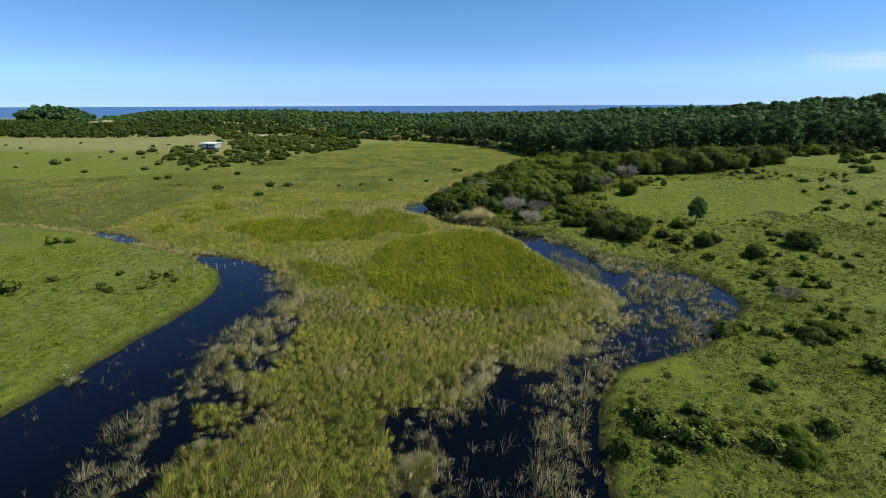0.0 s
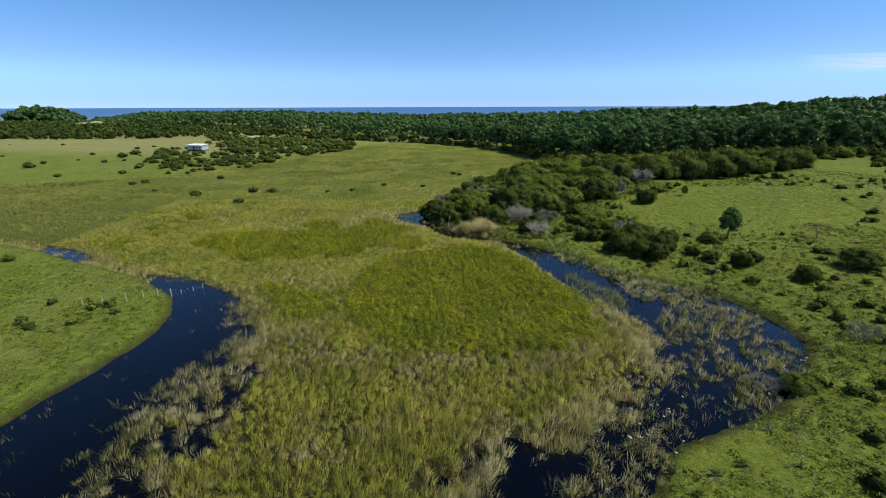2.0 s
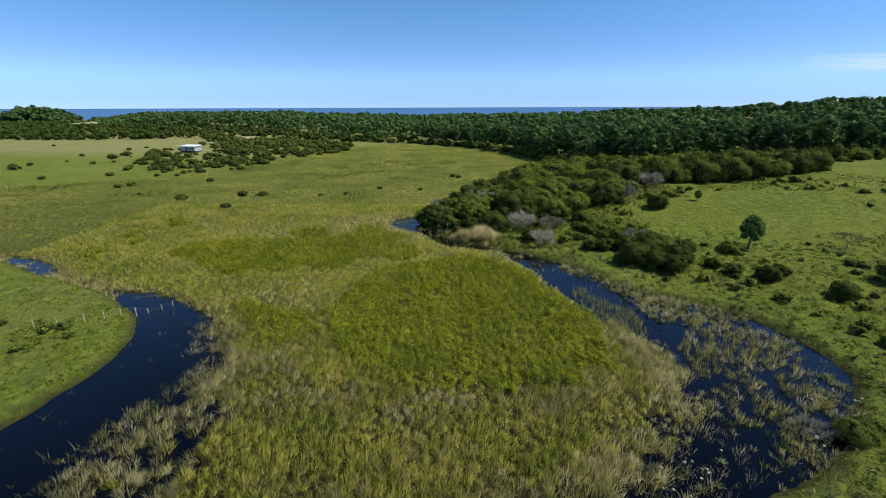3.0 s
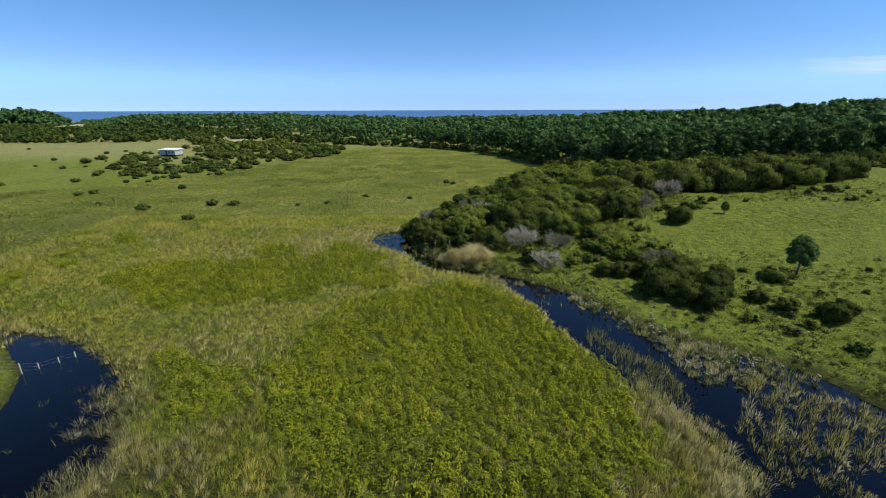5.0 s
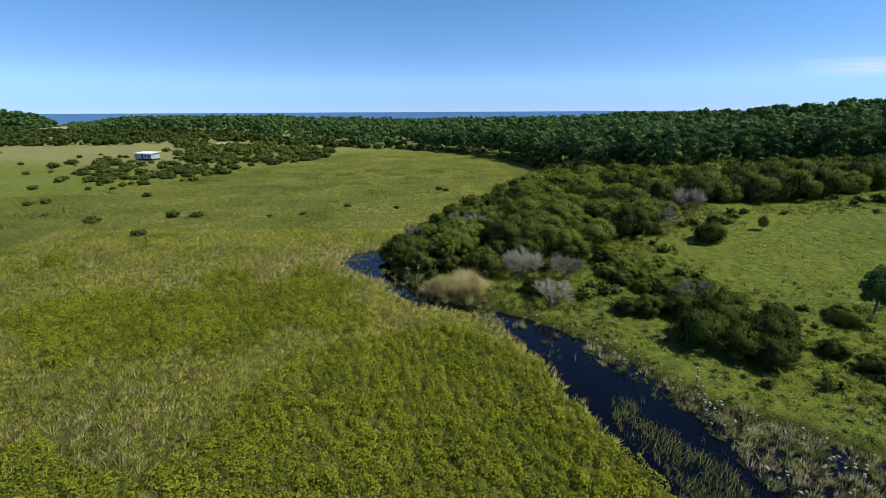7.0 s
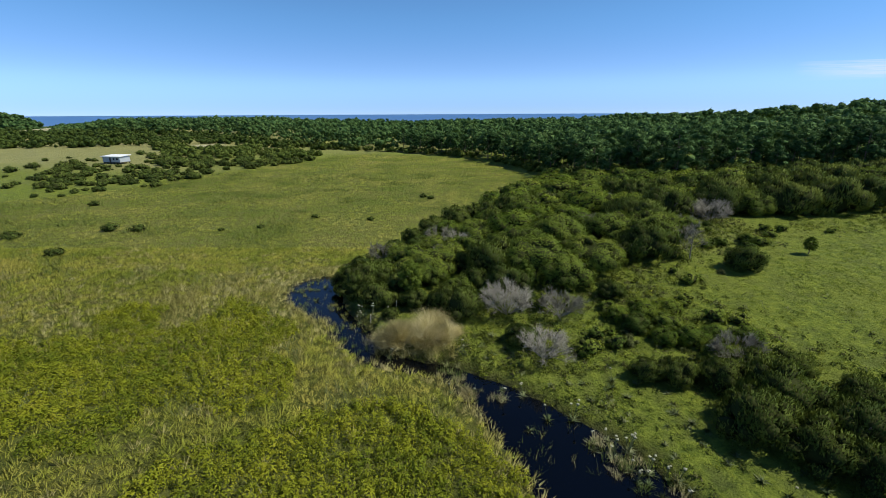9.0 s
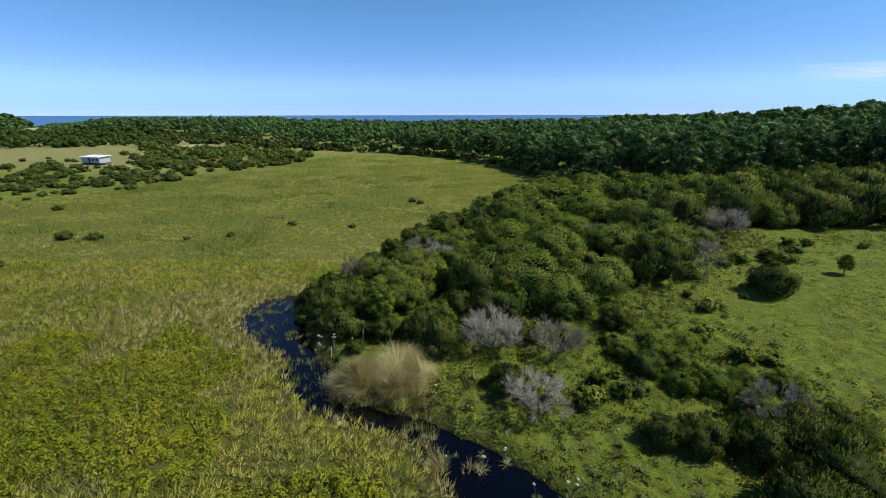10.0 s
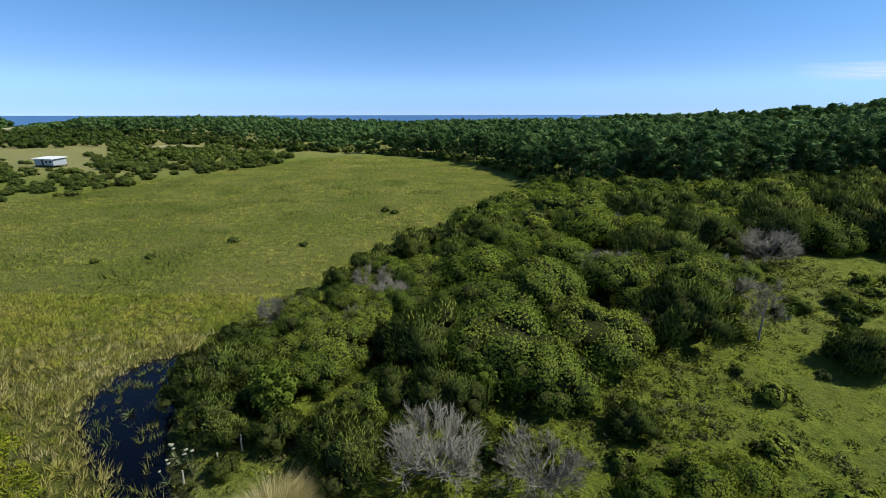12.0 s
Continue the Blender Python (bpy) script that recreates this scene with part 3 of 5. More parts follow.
def build_marsh():
    # near bed between the two arms: rounded clumps that part and thin out towards the water
    x, y = spaced(-30, 27, 16, 64, 0.60, rng)
    d, herb = creek_distance(x, y), herb_mask(x, y)
    inner = d + 3.0 * (fbm(x / 4, y / 4, 48, 3) - 0.45)
    thin = step(0.50, 0.36, fbm(x / 1.6, y / 1.6, 49, 2))
    density = (1 - 0.95 * herb) * (1 - 0.84 * frayed(x, y)) * (1 - 0.7 * thin * step(6, 1, inner))
    ok = (rng.random(len(x)) < density) & (inner > 0.1) & (outline_distance(x, y, MARSH) < 1)
    x, y, inner = keep(ok, x, y, inner)
    pick = rng.random(len(x)) * 0.5 + 0.9 * (fbm(x / 5, y / 5, 43, 3) - 0.25) + 0.35 * step(4, 0, inner) + 0.3 * frayed(x, y)
    for low, high, tall, material, label in ((-9, 0.52, 0.72, REED_GREEN, "olive green reed clumps standing in the marsh"), (0.52, 0.78, 0.78, REED_TAN, "straw coloured dry reed clumps in the marsh"),
                                             (0.78, 9, 0.9, REED_PALE, "pale grey-tan reed clumps near the water")):
        m = (pick >= low) & (pick < high)
        clumps("reed_clumps", x[m], y[m], 0.64, tall, 54, 0.034, material, label)
    # the bed goes on below the start of the walk
    x, y = spaced(-24, 4, -30, 16, 0.95, rng)
    ok = (creek_distance(x, y) > 0.4) & in_marsh(x, y)
    x, y = keep(ok, x, y)
    clumps("reed_clumps", x, y, 0.85, 0.75, 24, 0.055, REED_TAN, "straw coloured reed clumps in the marsh", False)
    # the frayed rim: pale drooping tufts, first thick, then single in the water
    x, y = scatter(-34, 30, 14, 66, 3.4, rng)
    d, rim = creek_distance(x, y), outline_distance(x, y, MARSH)
    patchy = fbm(x / 2.6, y / 2.6, 41, 3)
    wide_rim = np.where(x > -4, 3.4, 5.2)
    wet = step(0.40, 0.54, patchy) * step(wide_rim, 0.0, rim) * step(-5, -1.5, -np.abs(rim - 0.5) - 1.0)
    ok = (d < 1.5) & (rim > -3.0) & (rng.random(len(x)) < 0.95 * wet) & (rng.random(len(x)) > herb_mask(x, y))
    x, y = keep(ok, x, y)
    which = rng.random(len(x))
    clumps("pale_reed_tufts", x[which < 0.5], y[which < 0.5], 0.75, 0.95, 34, 0.024, REED_PALE, "pale drooping reed tufts at the water's edge")
    clumps("dry_reed_tufts", x[(which >= 0.5) & (which < 0.72)], y[(which >= 0.5) & (which < 0.72)], 0.7, 0.9, 32, 0.026, REED_TAN, "straw coloured reed tufts at the water's edge")
    clumps("sedge_tufts", x[which >= 0.72], y[which >= 0.72], 0.7, 0.8, 26, 0.026, SEDGE, "green sedge tufts at the water's edge")
    # the shoal of dry reeds below the east bank
    x, y = spaced(4, 22, 16, 46, 0.85, rng)
    gap = fbm(x / 3.2, y / 3.2, 41, 3)
    ok = (outline_distance(x, y, EAST_SHOAL) + 2.4 * (gap - 0.5) < 0.2) & (rng.random(len(x)) < 0.12 + step(0.40, 0.54, fbm(x / 1.7, y / 1.7, 46, 2)))
    x, y = keep(ok, x, y)
    which = rng.random(len(x)) + 0.6 * (fbm(x / 2.5, y / 2.5, 45, 2) - 0.5)
    clumps("dry_reed_tufts", x[which < 0.55], y[which < 0.55], 0.85, 0.95, 40, 0.026, REED_TAN, "brownish dry reeds on the shoal by the bank", low=-0.05)
    clumps("pale_reed_tufts", x[which >= 0.55], y[which >= 0.55], 0.85, 0.9, 40, 0.026, REED_PALE, "pale grey reeds on the shoal by the bank", low=-0.05)
    # loose grey reeds in the water between the marsh and the shoal
    x, y = scatter(-2, 24, 18, 52, 1.5, rng)
    ok = (creek_distance(x, y) < -0.2) & (rng.random(len(x)) < 0.15 + 0.6 * step(0.42, 0.58, fbm(x / 3, y / 3, 59, 3)))
    x, y = keep(ok, x, y)
    clumps("pale_reed_tufts", x, y, 0.7, 0.85, 12, 0.018, REED_PALE, "thin pale reeds rising from the dark water", low=-0.05)
    # sedges in the small bay
    x, y = scatter(-14, 2, 96, 120, 1.3, rng)
    ok = (creek_distance(x, y) < -0.3) & (rng.random(len(x)) < 0.15 + step(0.46, 0.58, fbm(x / 2.4, y / 2.4, 48, 3)))
    x, y = keep(ok, x, y)
    tufts("sedge_tufts", x, y, 16, 0.75, 0.035, 0.6, SEDGE, "yellow-green sedges standing in the bay of the creek")
    # middle bed
    x, y = spaced(-76, 18, 58, 132, 0.72, rng)
    d, herb = creek_distance(x, y), herb_mask(x, y)
    ok = in_marsh(x, y, 0.4) & (d > -0.3) & (rng.random(len(x)) > 0.9 * herb) & ((y > 63) | (x < -30))
    x, y, d = keep(ok, x, y, d)
    bay = step(16, 5, np.hypot(x + 17, (y - 104) * 0.7))
    tanbed = step(13, 6, np.hypot(x + 22, (y - 66) * 0.8))
    tan = rng.random(len(x)) < 0.05 + 0.55 * step(3.0, 0, d) + 0.65 * bay + 0.5 * tanbed + 0.35 * step(0.54, 0.7, fbm(x / 9, y / 9, 44, 3))
    clumps("reed_clumps", x[~tan], y[~tan], 0.72, 0.58, 32, 0.070, REED_MID, "olive green reeds covering the marsh", False, fan=0.6)
    clumps("dry_reed_clumps", x[tan], y[tan], 0.66, 0.76, 28, 0.065, REED_TAN, "straw coloured dry reeds beside the creek", False)
    # far bed
    x, y = spaced(-330, 45, 92, 318, 1.5, rng)
    ok = in_marsh(x, y) & ((y > 128) | (x < -72)) & (creek_distance(x, y) > 0) & (np.abs(x) < 1.05 * y + 20)
    x, y = keep(ok, x, y)
    clumps("reed_clumps", x, y, 1.15, 0.52, 22, 0.11, REED_FAR, "wide olive green reed marsh", False, fan=0.35)
    # leafy yellow-green herbs in close rounded clumps
    x, y = spaced(-66, 24, 46, 124, 0.70, rng)
    ok = (rng.random(len(x)) < step(0.22, 0.55, herb_mask(x, y)) * (0.35 + 0.75 * step(0.22, 0.36, fbm(x / 0.9, y / 0.9, 52, 2)))) & (creek_distance(x, y) > 0.4)
    x, y = keep(ok, x, y)
    leaf_clumps("marsh_herbs", x, y, 0.50, 0.45 + 0.75 * fbm(x / 2.2, y / 2.2, 51, 2), 74, 0.205, HERB_YELLOW, "dense yellow-green leafy marsh herbs", "marsh plants", 0.3, 0.45)
    # greyish herbs in a few patches among the others
    x, y = scatter(-60, 20, 50, 124, 9, rng)
    ok = in_marsh(x, y, -1.5) & (rng.random(len(x)) < step(0.63, 0.72, fbm(x / 6, y / 6, 54, 3)))
    x, y = keep(ok, x, y)
    reed_bed("grey_herbs", x, y, 0.95, 0.06, 0.55, LEAF_GREY, "grey-green herbs in patches over the marsh", False)
    # dark rush clumps far out in the marsh
    x, y = scatter(-150, 20, 112, 230, 5, rng)
    ok = in_marsh(x, y, -2) & (rng.random(len(x)) < step(0.60, 0.68, fbm(x / 9, y / 6, 55, 3)))
    x, y = keep(ok, x, y)
    reed_bed("rush_clumps", x, y, 0.95, 0.12, 0.5, SEDGE, "dark green rushes in clumps over the marsh", False)
    # reeds that close the ditch at the end of the west arm
    x, y = scatter(-142, -40, 68, 104, 9, rng)
    d = outline_distance(x, y, WEST_ARM)
    ok = (d < 0.8) & (rng.random(len(x)) < step(-43, -48, x)) & ((np.abs(x + 69.0) > 7.0) | (rng.random(len(x)) < 0.12))
    x, y = keep(ok, x, y)
    clumps("ditch_reeds", x[::3], y[::3], 0.6, 0.85, 20, 0.06, REED_TAN, "straw coloured reeds filling the ditch", False)
    # shoals of pale reeds in the east arm
    for outline, many in ((NORTH_SHOAL, 5.0), (MID_SHOAL, 4.2)):
        x, y = scatter(17, 39, 63, 88, many, rng)
        ok = (outline_distance(x, y, outline) < 0.8 * (fbm(x / 1.5, y / 1.5, 66, 2) - 0.3)) & (rng.random(len(x)) < 0.25 + step(0.38, 0.52, fbm(x / 1.8, y / 1.8, 67, 2)))
        x, y = keep(ok, x, y)
        tan = rng.random(len(x)) < 0.6
        tufts("pale_reed_tufts", x[tan], y[tan], 26, 0.85, 0.03, 0.5, REED_PALE, "pale reeds on a shoal in the creek")
        tufts("sedge_tufts", x[~tan], y[~tan], 22, 0.8, 0.035, 0.6, SEDGE, "green sedges on a shoal in the creek")
    x, y = scatter(17, 27, 61, 78, 55, rng)
    ok = (outline_distance(x, y, FRINGE) < 1.2 * (fbm(x / 1.5, y / 1.5, 68, 2) - 0.4)) & (rng.random(len(x)) < 0.2 + step(0.36, 0.56, fbm(x / 1.4, y / 1.4, 69, 2)))
    x, y = keep(ok, x, y)
    tan = rng.random(len(x)) < 0.4
    reed_bed("water_reeds", x[tan], y[tan], 1.0, 0.024, 0.26, REED_TAN, "straw coloured reeds in the shallow water")
    reed_bed("water_reeds", x[~tan], y[~tan], 1.05, 0.026, 0.26, SEDGE, "green reeds in the shallow water")
    # sedges on the islet in the east arm and in the shallow water
    x, y = spaced(18, 44, 40, 76, 0.72, rng)
    ok = (outline_distance(x, y, ISLET) < 2.6 * fbm(x / 2.5, y / 2.5, 61, 3) - 0.3) & (rng.random(len(x)) < 0.30 + 0.8 * step(0.36, 0.50, fbm(x / 2.0, y / 2.0, 62, 2)))
    x, y = keep(ok, x, y)
    which = rng.random(len(x))
    clumps("dry_reed_tufts", x[which < 0.5], y[which < 0.5], 0.6, 0.95, 26, 0.032, REED_TAN, "brownish dry reeds on a shoal in the creek", low=-0.05)
    clumps("pale_reed_tufts", x[(which >= 0.5) & (which < 0.8)], y[(which >= 0.5) & (which < 0.8)], 0.55, 0.85, 24, 0.032, REED_PALE, "pale reeds on a shoal in the creek", low=-0.05)
    clumps("sedge_tufts", x[which >= 0.8], y[which >= 0.8], 0.55, 0.75, 20, 0.036, SEDGE, "green sedges on a shoal in the creek", low=-0.05)
    # dry grey reeds that fringe the bend
    x, y = spaced(8, 28, 38, 66, 0.6, rng)
    rim = outline_distance(x, y, MARSH)
    ok = (rim > -3.0) & (rim < 2.2) & (rng.random(len(x)) < step(0.36, 0.50, fbm(x / 2.4, y / 2.4, 64, 3)) * step(2.4, 0.2, rim)) & (rng.random(len(x)) > herb_mask(x, y))
    x, y = keep(ok, x, y)
    which = rng.random(len(x))
    clumps("dry_reed_tufts", x[which < 0.45], y[which < 0.45], 0.6, 1.0, 30, 0.028, REED_TAN, "brownish dry reeds fringing the bend of the creek", low=-0.05)
    clumps("pale_reed_tufts", x[which >= 0.45], y[which >= 0.45], 0.6, 0.95, 28, 0.028, REED_PALE, "pale grey reeds fringing the bend of the creek", low=-0.05)
    # reeds and sedges along the east bank
    x, y = scatter(8, 44, 22, 98, 2.4, rng)
    d, e = outline_distance(x, y, EAST_ARM), -outline_distance(x, y, UPLAND)
    ok = (d < 0.6) & (e > -2.6) & (rng.random(len(x)) < step(0.45, 0.58, fbm(x / 3.2, y / 3.2, 65, 3)))
    x, y = keep(ok, x, y)
    tan = rng.random(len(x)) < 0.5
    tufts("dry_reed_tufts", x[tan], y[tan], 22, 0.9, 0.034, 0.55, REED_PALE, "pale reeds along the creek bank")
    tufts("sedge_tufts", x[~tan], y[~tan], 22, 0.75, 0.04, 0.65, SEDGE, "green sedges along the creek bank")
    x, y = scatter(-42, 40, 18, 120, 3.5, rng)
    d = creek_distance(x, y)
    thick = fbm(x / 3.5, y / 3.5, 63, 2)
    ok = (d < -0.2) & (rng.random(len(x)) < step(0.48, 0.72, thick) * (0.06 + 0.5 * step(5, 0.5, outline_distance(x, y, MARSH))) + 0.02)
    x, y = keep(ok, x, y)
    x, y = np.repeat(x, 7) + rng.normal(0, 0.14, 7 * len(x)), np.repeat(y, 7) + rng.normal(0, 0.14, 7 * len(y))
    tan = rng.random(len(x)) < 0.25
    reed_bed("water_reeds", x[tan], y[tan], 0.95, 0.018, 0.32, REED_TAN, "thin grey-tan reeds rising from open water", dz=0.05)
    reed_bed("water_reeds", x[~tan], y[~tan], 0.85, 0.018, 0.32, SEDGE, "thin green reeds rising from open water", dz=0.05)


def build_turf():
    x, y = scatter(-110, 95, 12, 138, 2.6, rng)
    d = creek_distance(x, y)
    clump = fbm(x / 2.6, y / 2.6, 71, 3)
    ok = ~in_marsh(x, y, 0.4) & (d > 0.15) & (rng.random(len(x)) < 0.12 + 1.2 * step(0.46, 0.66, clump)) & (np.abs(x) < 1.1 * y + 12)
    x, y = keep(ok, x, y)
    tufts("pasture_grass", x, y, 7, 0.26, 0.07, 0.9, PASTURE, "tufty grazed green pasture grass", "grass")
    # weeds, thick over the wilder pasture
    x, y = scatter(10, 110, 18, 138, 2.4, rng)
    up = -outline_distance(x, y, UPLAND)
    lawn = step(22, 12, np.hypot((x - 62) * 0.6, (y - 104) * 1.1)) + 0.9 * step(8, 4, np.hypot(x - 23, y - 39))
    ok = (up > 0.3) & (rng.random(len(x)) < (0.16 + 1.1 * step(0.44, 0.6, fbm(x / 5, y / 5, 72, 3))) * step(150, 112, y) * (1 - lawn)) & (np.abs(x) < 1.1 * y + 10)
    x, y = keep(ok, x, y)
    x, y = np.concatenate([x, rng.normal(-42, 5, 220)]), np.concatenate([y, rng.normal(57, 4, 220)])
    dry_side = creek_distance(x, y) > 0.4
    x, y = x[dry_side], y[dry_side]
    which = rng.random(len(x)) + 0.5 * (fbm(x / 6, y / 6, 73, 2) - 0.5)
    for low, high, material, label in ((-1, 0.5, LEAF_LOW, "dark green weeds in the pasture"), (0.5, 0.78, PASTURE, "bright green weeds in the pasture"), (0.78, 3, LEAF_DULL, "dull brownish weeds in the pasture")):
        m = (which >= low) & (which < high)
        n, k = int(m.sum()), 10
        s = rng.uniform(0.10, 0.38, n)
        way = unit(rng.normal(size=(n, k, 3)))
        way[..., 2] = np.abs(way[..., 2])
        pos = on_ground(x[m], y[m])[:, None] + way * (s[:, None] * np.array([1, 1, 0.75]))[:, None] * rng.uniform(0.4, 1.0, (n, k, 1))
        stuff("weeds", leaves(pos.reshape(-1, 3), way.reshape(-1, 3), np.repeat(s, k) * rng.uniform(0.4, 0.8, n * k), rng, 0.6, 0.5), material, label, "weeds")
    # rank herbs and dull low growth between the belt and the open grass
    x, y = scatter(-7, 56, 92, 134, 2.6, rng)
    up = -outline_distance(x, y, UPLAND)
    open_grass = step(20, 11, np.hypot((x - 62) * 0.6, (y - 104) * 1.1))
    ok = (up > 0.2) & (rng.random(len(x)) < (0.3 + 0.8 * step(0.38, 0.54, fbm(x / 4, y / 4, 74, 3))) * (1 - open_grass))
    x, y = keep(ok, x, y)
    which = rng.random(len(x)) + 0.9 * (fbm(x / 3.5, y / 3.5, 75, 2) - 0.5)
    for low, high, material, label in ((-2, 0.40, LEAF_LOW, "rank dark green herbs on the slope"), (0.40, 0.62, PASTURE, "tall bright green grass on the slope"),
                                       (0.62, 0.80, LEAF_DULL, "dull brownish herbs on the slope"), (0.80, 3, LEAF_GREY, "grey-green low herbs on the slope")):
        m = (which >= low) & (which < high)
        n, k = int(m.sum()), 20
        s = rng.uniform(0.2, 0.68, n)
        way = unit(rng.normal(size=(n, k, 3)))
        way[..., 2] = np.abs(way[..., 2])
        pos = on_ground(x[m], y[m])[:, None] + way * (s[:, None] * np.array([1, 1, 0.9]))[:, None] * rng.uniform(0.3, 1.0, (n, k, 1))
        stuff("weeds", leaves(pos.reshape(-1, 3), way.reshape(-1, 3), np.repeat(s, k) * rng.uniform(0.3, 0.6, n * k), rng, 0.7, 0.4), material, label, "weeds")
    # rough growth over the pasture by the bend
    x, y = spaced(11, 95, 18, 134, 0.78, rng)
    up = -outline_distance(x, y, UPLAND)
    thick = fbm(x / 5.5, y / 5.5, 77, 3) + 0.09 * step(52, 44, y) - 0.18 * step(8, 4, np.hypot(x - 22, y - 39))
    ok = (up > 0.6) & (rng.random(len(x)) < step(0.38, 0.56, thick) * (0.5 + 0.5 * step(66, 46, y)) * (1 - 0.85 * step(22, 12, np.hypot((x - 62) * 0.6, (y - 104) * 1.1)))) & (np.abs(x) < 1.15 * y + 8)
    x, y = keep(ok, x, y)
    which = rng.random(len(x)) * 0.7 + 1.2 * (fbm(x / 3, y / 3, 78, 2) - 0.35)
    for low, high, tall, material, label in ((-9, 0.30, 0.36, LEAF_LOW, "rank dark green herbs over the pasture"), (0.30, 0.46, 0.24, PASTURE, "rank bright green grass over the pasture"),
                                             (0.46, 0.72, 0.38, LEAF_GREY, "grey-green thistles over the pasture"), (0.72, 9, 0.42, LEAF_MID, "dark green leafy herbs over the pasture")):
        m = (which >= low) & (which < high)
        leaf_clumps("rank_herbs", x[m], y[m], 0.42, np.full(int(m.sum()), tall), 18, 0.20, material, label, "weeds", 0.6, 0.42)
    # grassy cushions of the west paddock
    x, y = scatter(-78, -33, 22, 78, 3.2, rng)
    ok = (outline_distance(x, y, PADDOCK) < -0.2) & (creek_distance(x, y) > 0.3) & (rng.random(len(x)) < 0.25 + step(0.42, 0.6, fbm(x / 2.0, y / 2.0, 76, 3))) & (np.abs(x) < 1.15 * y + 8)
    x, y = keep(ok, x, y)
    n, k = len(x), 9
    s = rng.uniform(0.15, 0.36, n)
    way = unit(rng.normal(size=(n, k, 3)))
    way[..., 2] = np.abs(way[..., 2])
    pos = on_ground(x, y)[:, None] + way * (s[:, None] * np.array([1, 1, 0.5]))[:, None] * rng.uniform(0.4, 1.0, (n, k, 1))
    stuff("pasture_grass", leaves(pos.reshape(-1, 3), way.reshape(-1, 3), np.repeat(s, k) * rng.uniform(0.5, 0.9, n * k), rng, 0.5, 0.5), PASTURE, "bumpy bright green paddock grass", "grass")
    # low scrub of the wilder pasture
    x, y = scatter(12, 80, 20, 128, 0.55, rng)
    up = -outline_distance(x, y, UPLAND)
    wild = step(0.42, 0.58, fbm(x / 10, y / 10, 91, 3)) * (1 - step(22, 12, np.hypot((x - 62) * 0.6, (y - 104) * 1.1)) - step(9, 5, np.hypot(x - 24, y - 38)))
    wild = wild + 0.55 * step(44, 30, y) * step(0.36, 0.5, fbm(x / 4, y / 4, 92, 3)) * step(12, 15, x)
    ok = (up > 1.0) & (rng.random(len(x)) < wild) & (np.abs(x) < 1.1 * y + 10)
    x, y = keep(ok, x, y)
    x, y = np.concatenate([x, rng.normal(-44, 3, 26), rng.normal(-62, 4, 22)]), np.concatenate([y, rng.normal(60, 2, 26), rng.normal(55, 3, 22)])
    n, k = len(x), 30
    s = rng.uniform(0.18, 0.5, n)
    way = unit(rng.normal(size=(n, k, 3)))
    way[..., 2] = np.abs(way[..., 2])
    pos = on_ground(x, y)[:, None] + way * (s[:, None] * np.array([1, 1, 0.8]))[:, None] * rng.uniform(0.5, 1.05, (n, k, 1))
    stuff("low_scrub", leaves(pos.reshape(-1, 3), way.reshape(-1, 3), np.repeat(s, k) * rng.uniform(0.3, 0.6, n * k), rng, 0.7, 0.55), LEAF_LOW,
          "low dark green scrub scattered over the pasture", "scrub")


build_marsh()
build_turf()


# ---- shrubs and trees ----
def foliage(lumps, per_lump, size, r, loose=0.7, slim=0.55, core=0.8, fine=False, shell=0.25):
    """Leaves over the lumps, and darker hearts that close the crown."""
    pieces = []
    for c, rad in lumps:
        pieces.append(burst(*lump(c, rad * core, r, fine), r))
        way = unit(r.normal(size=(per_lump, 3)))
        way[:, 2] = np.where(way[:, 2] < -0.45, -way[:, 2], way[:, 2])
        pos = c + way * rad * (0.86 + shell * r.random((per_lump, 1)))
        pieces.append(leaves(pos, way, size * r.uniform(0.65, 1.3, per_lump), r, loose, slim))
    return join(pieces)


def crown(width, tall, count, size, r, loose=0.35, slim=0.55, many=30, upright=False, uneven=1.0):
    """A crown of rounded leafy clumps over a heart coloured as inner shade: the leaves, and the heart."""
    i = np.arange(many) + 0.5
    up = 1 - 1.18 * i / many
    turn = i * 2.399 + r.normal(0, 0.25, many)
    flat = np.sqrt(np.clip(1 - up * up, 0, 1))
    way = unit(np.stack([flat * np.cos(turn), flat * np.sin(turn), up], 1) + 0.14 * uneven * r.normal(size=(many, 3)))
    rad = r.uniform(0.24, 0.40, many) * width / 2 * (26 / many) ** 0.35
    centre = way * np.array([width / 2, width / 2, tall * 0.62]) * (r.uniform(0.74 - 0.16 * uneven, 0.74 + 0.10 * uneven, (many, 1))) + np.array([0, 0, tall * 0.30])
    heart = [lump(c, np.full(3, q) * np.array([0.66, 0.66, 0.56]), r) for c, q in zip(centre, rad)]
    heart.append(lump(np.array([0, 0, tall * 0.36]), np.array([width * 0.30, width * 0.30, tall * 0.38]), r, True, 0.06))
    of = r.choice(many, count, p=rad ** 2 / (rad ** 2).sum())
    d = unit(r.normal(size=(count, 3)) + 0.9 * way[of])
    pos = centre[of] + d * rad[of, None] * np.array([1, 1, 0.85]) * r.uniform(0.72, 1.08, (count, 1))
    pos[:, 2] = np.maximum(pos[:, 2], 0.05)
    out = unit(0.75 * d + 0.45 * way[of])
    along = unit(0.5 * out + np.array([0, 0, 0.9]) + 0.35 * r.normal(size=(count, 3))) if upright else None
    coat = leaves(pos, out, size * r.uniform(0.6, 1.3, count), r, loose, slim, along)
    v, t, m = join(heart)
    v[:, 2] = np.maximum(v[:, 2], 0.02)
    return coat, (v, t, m)


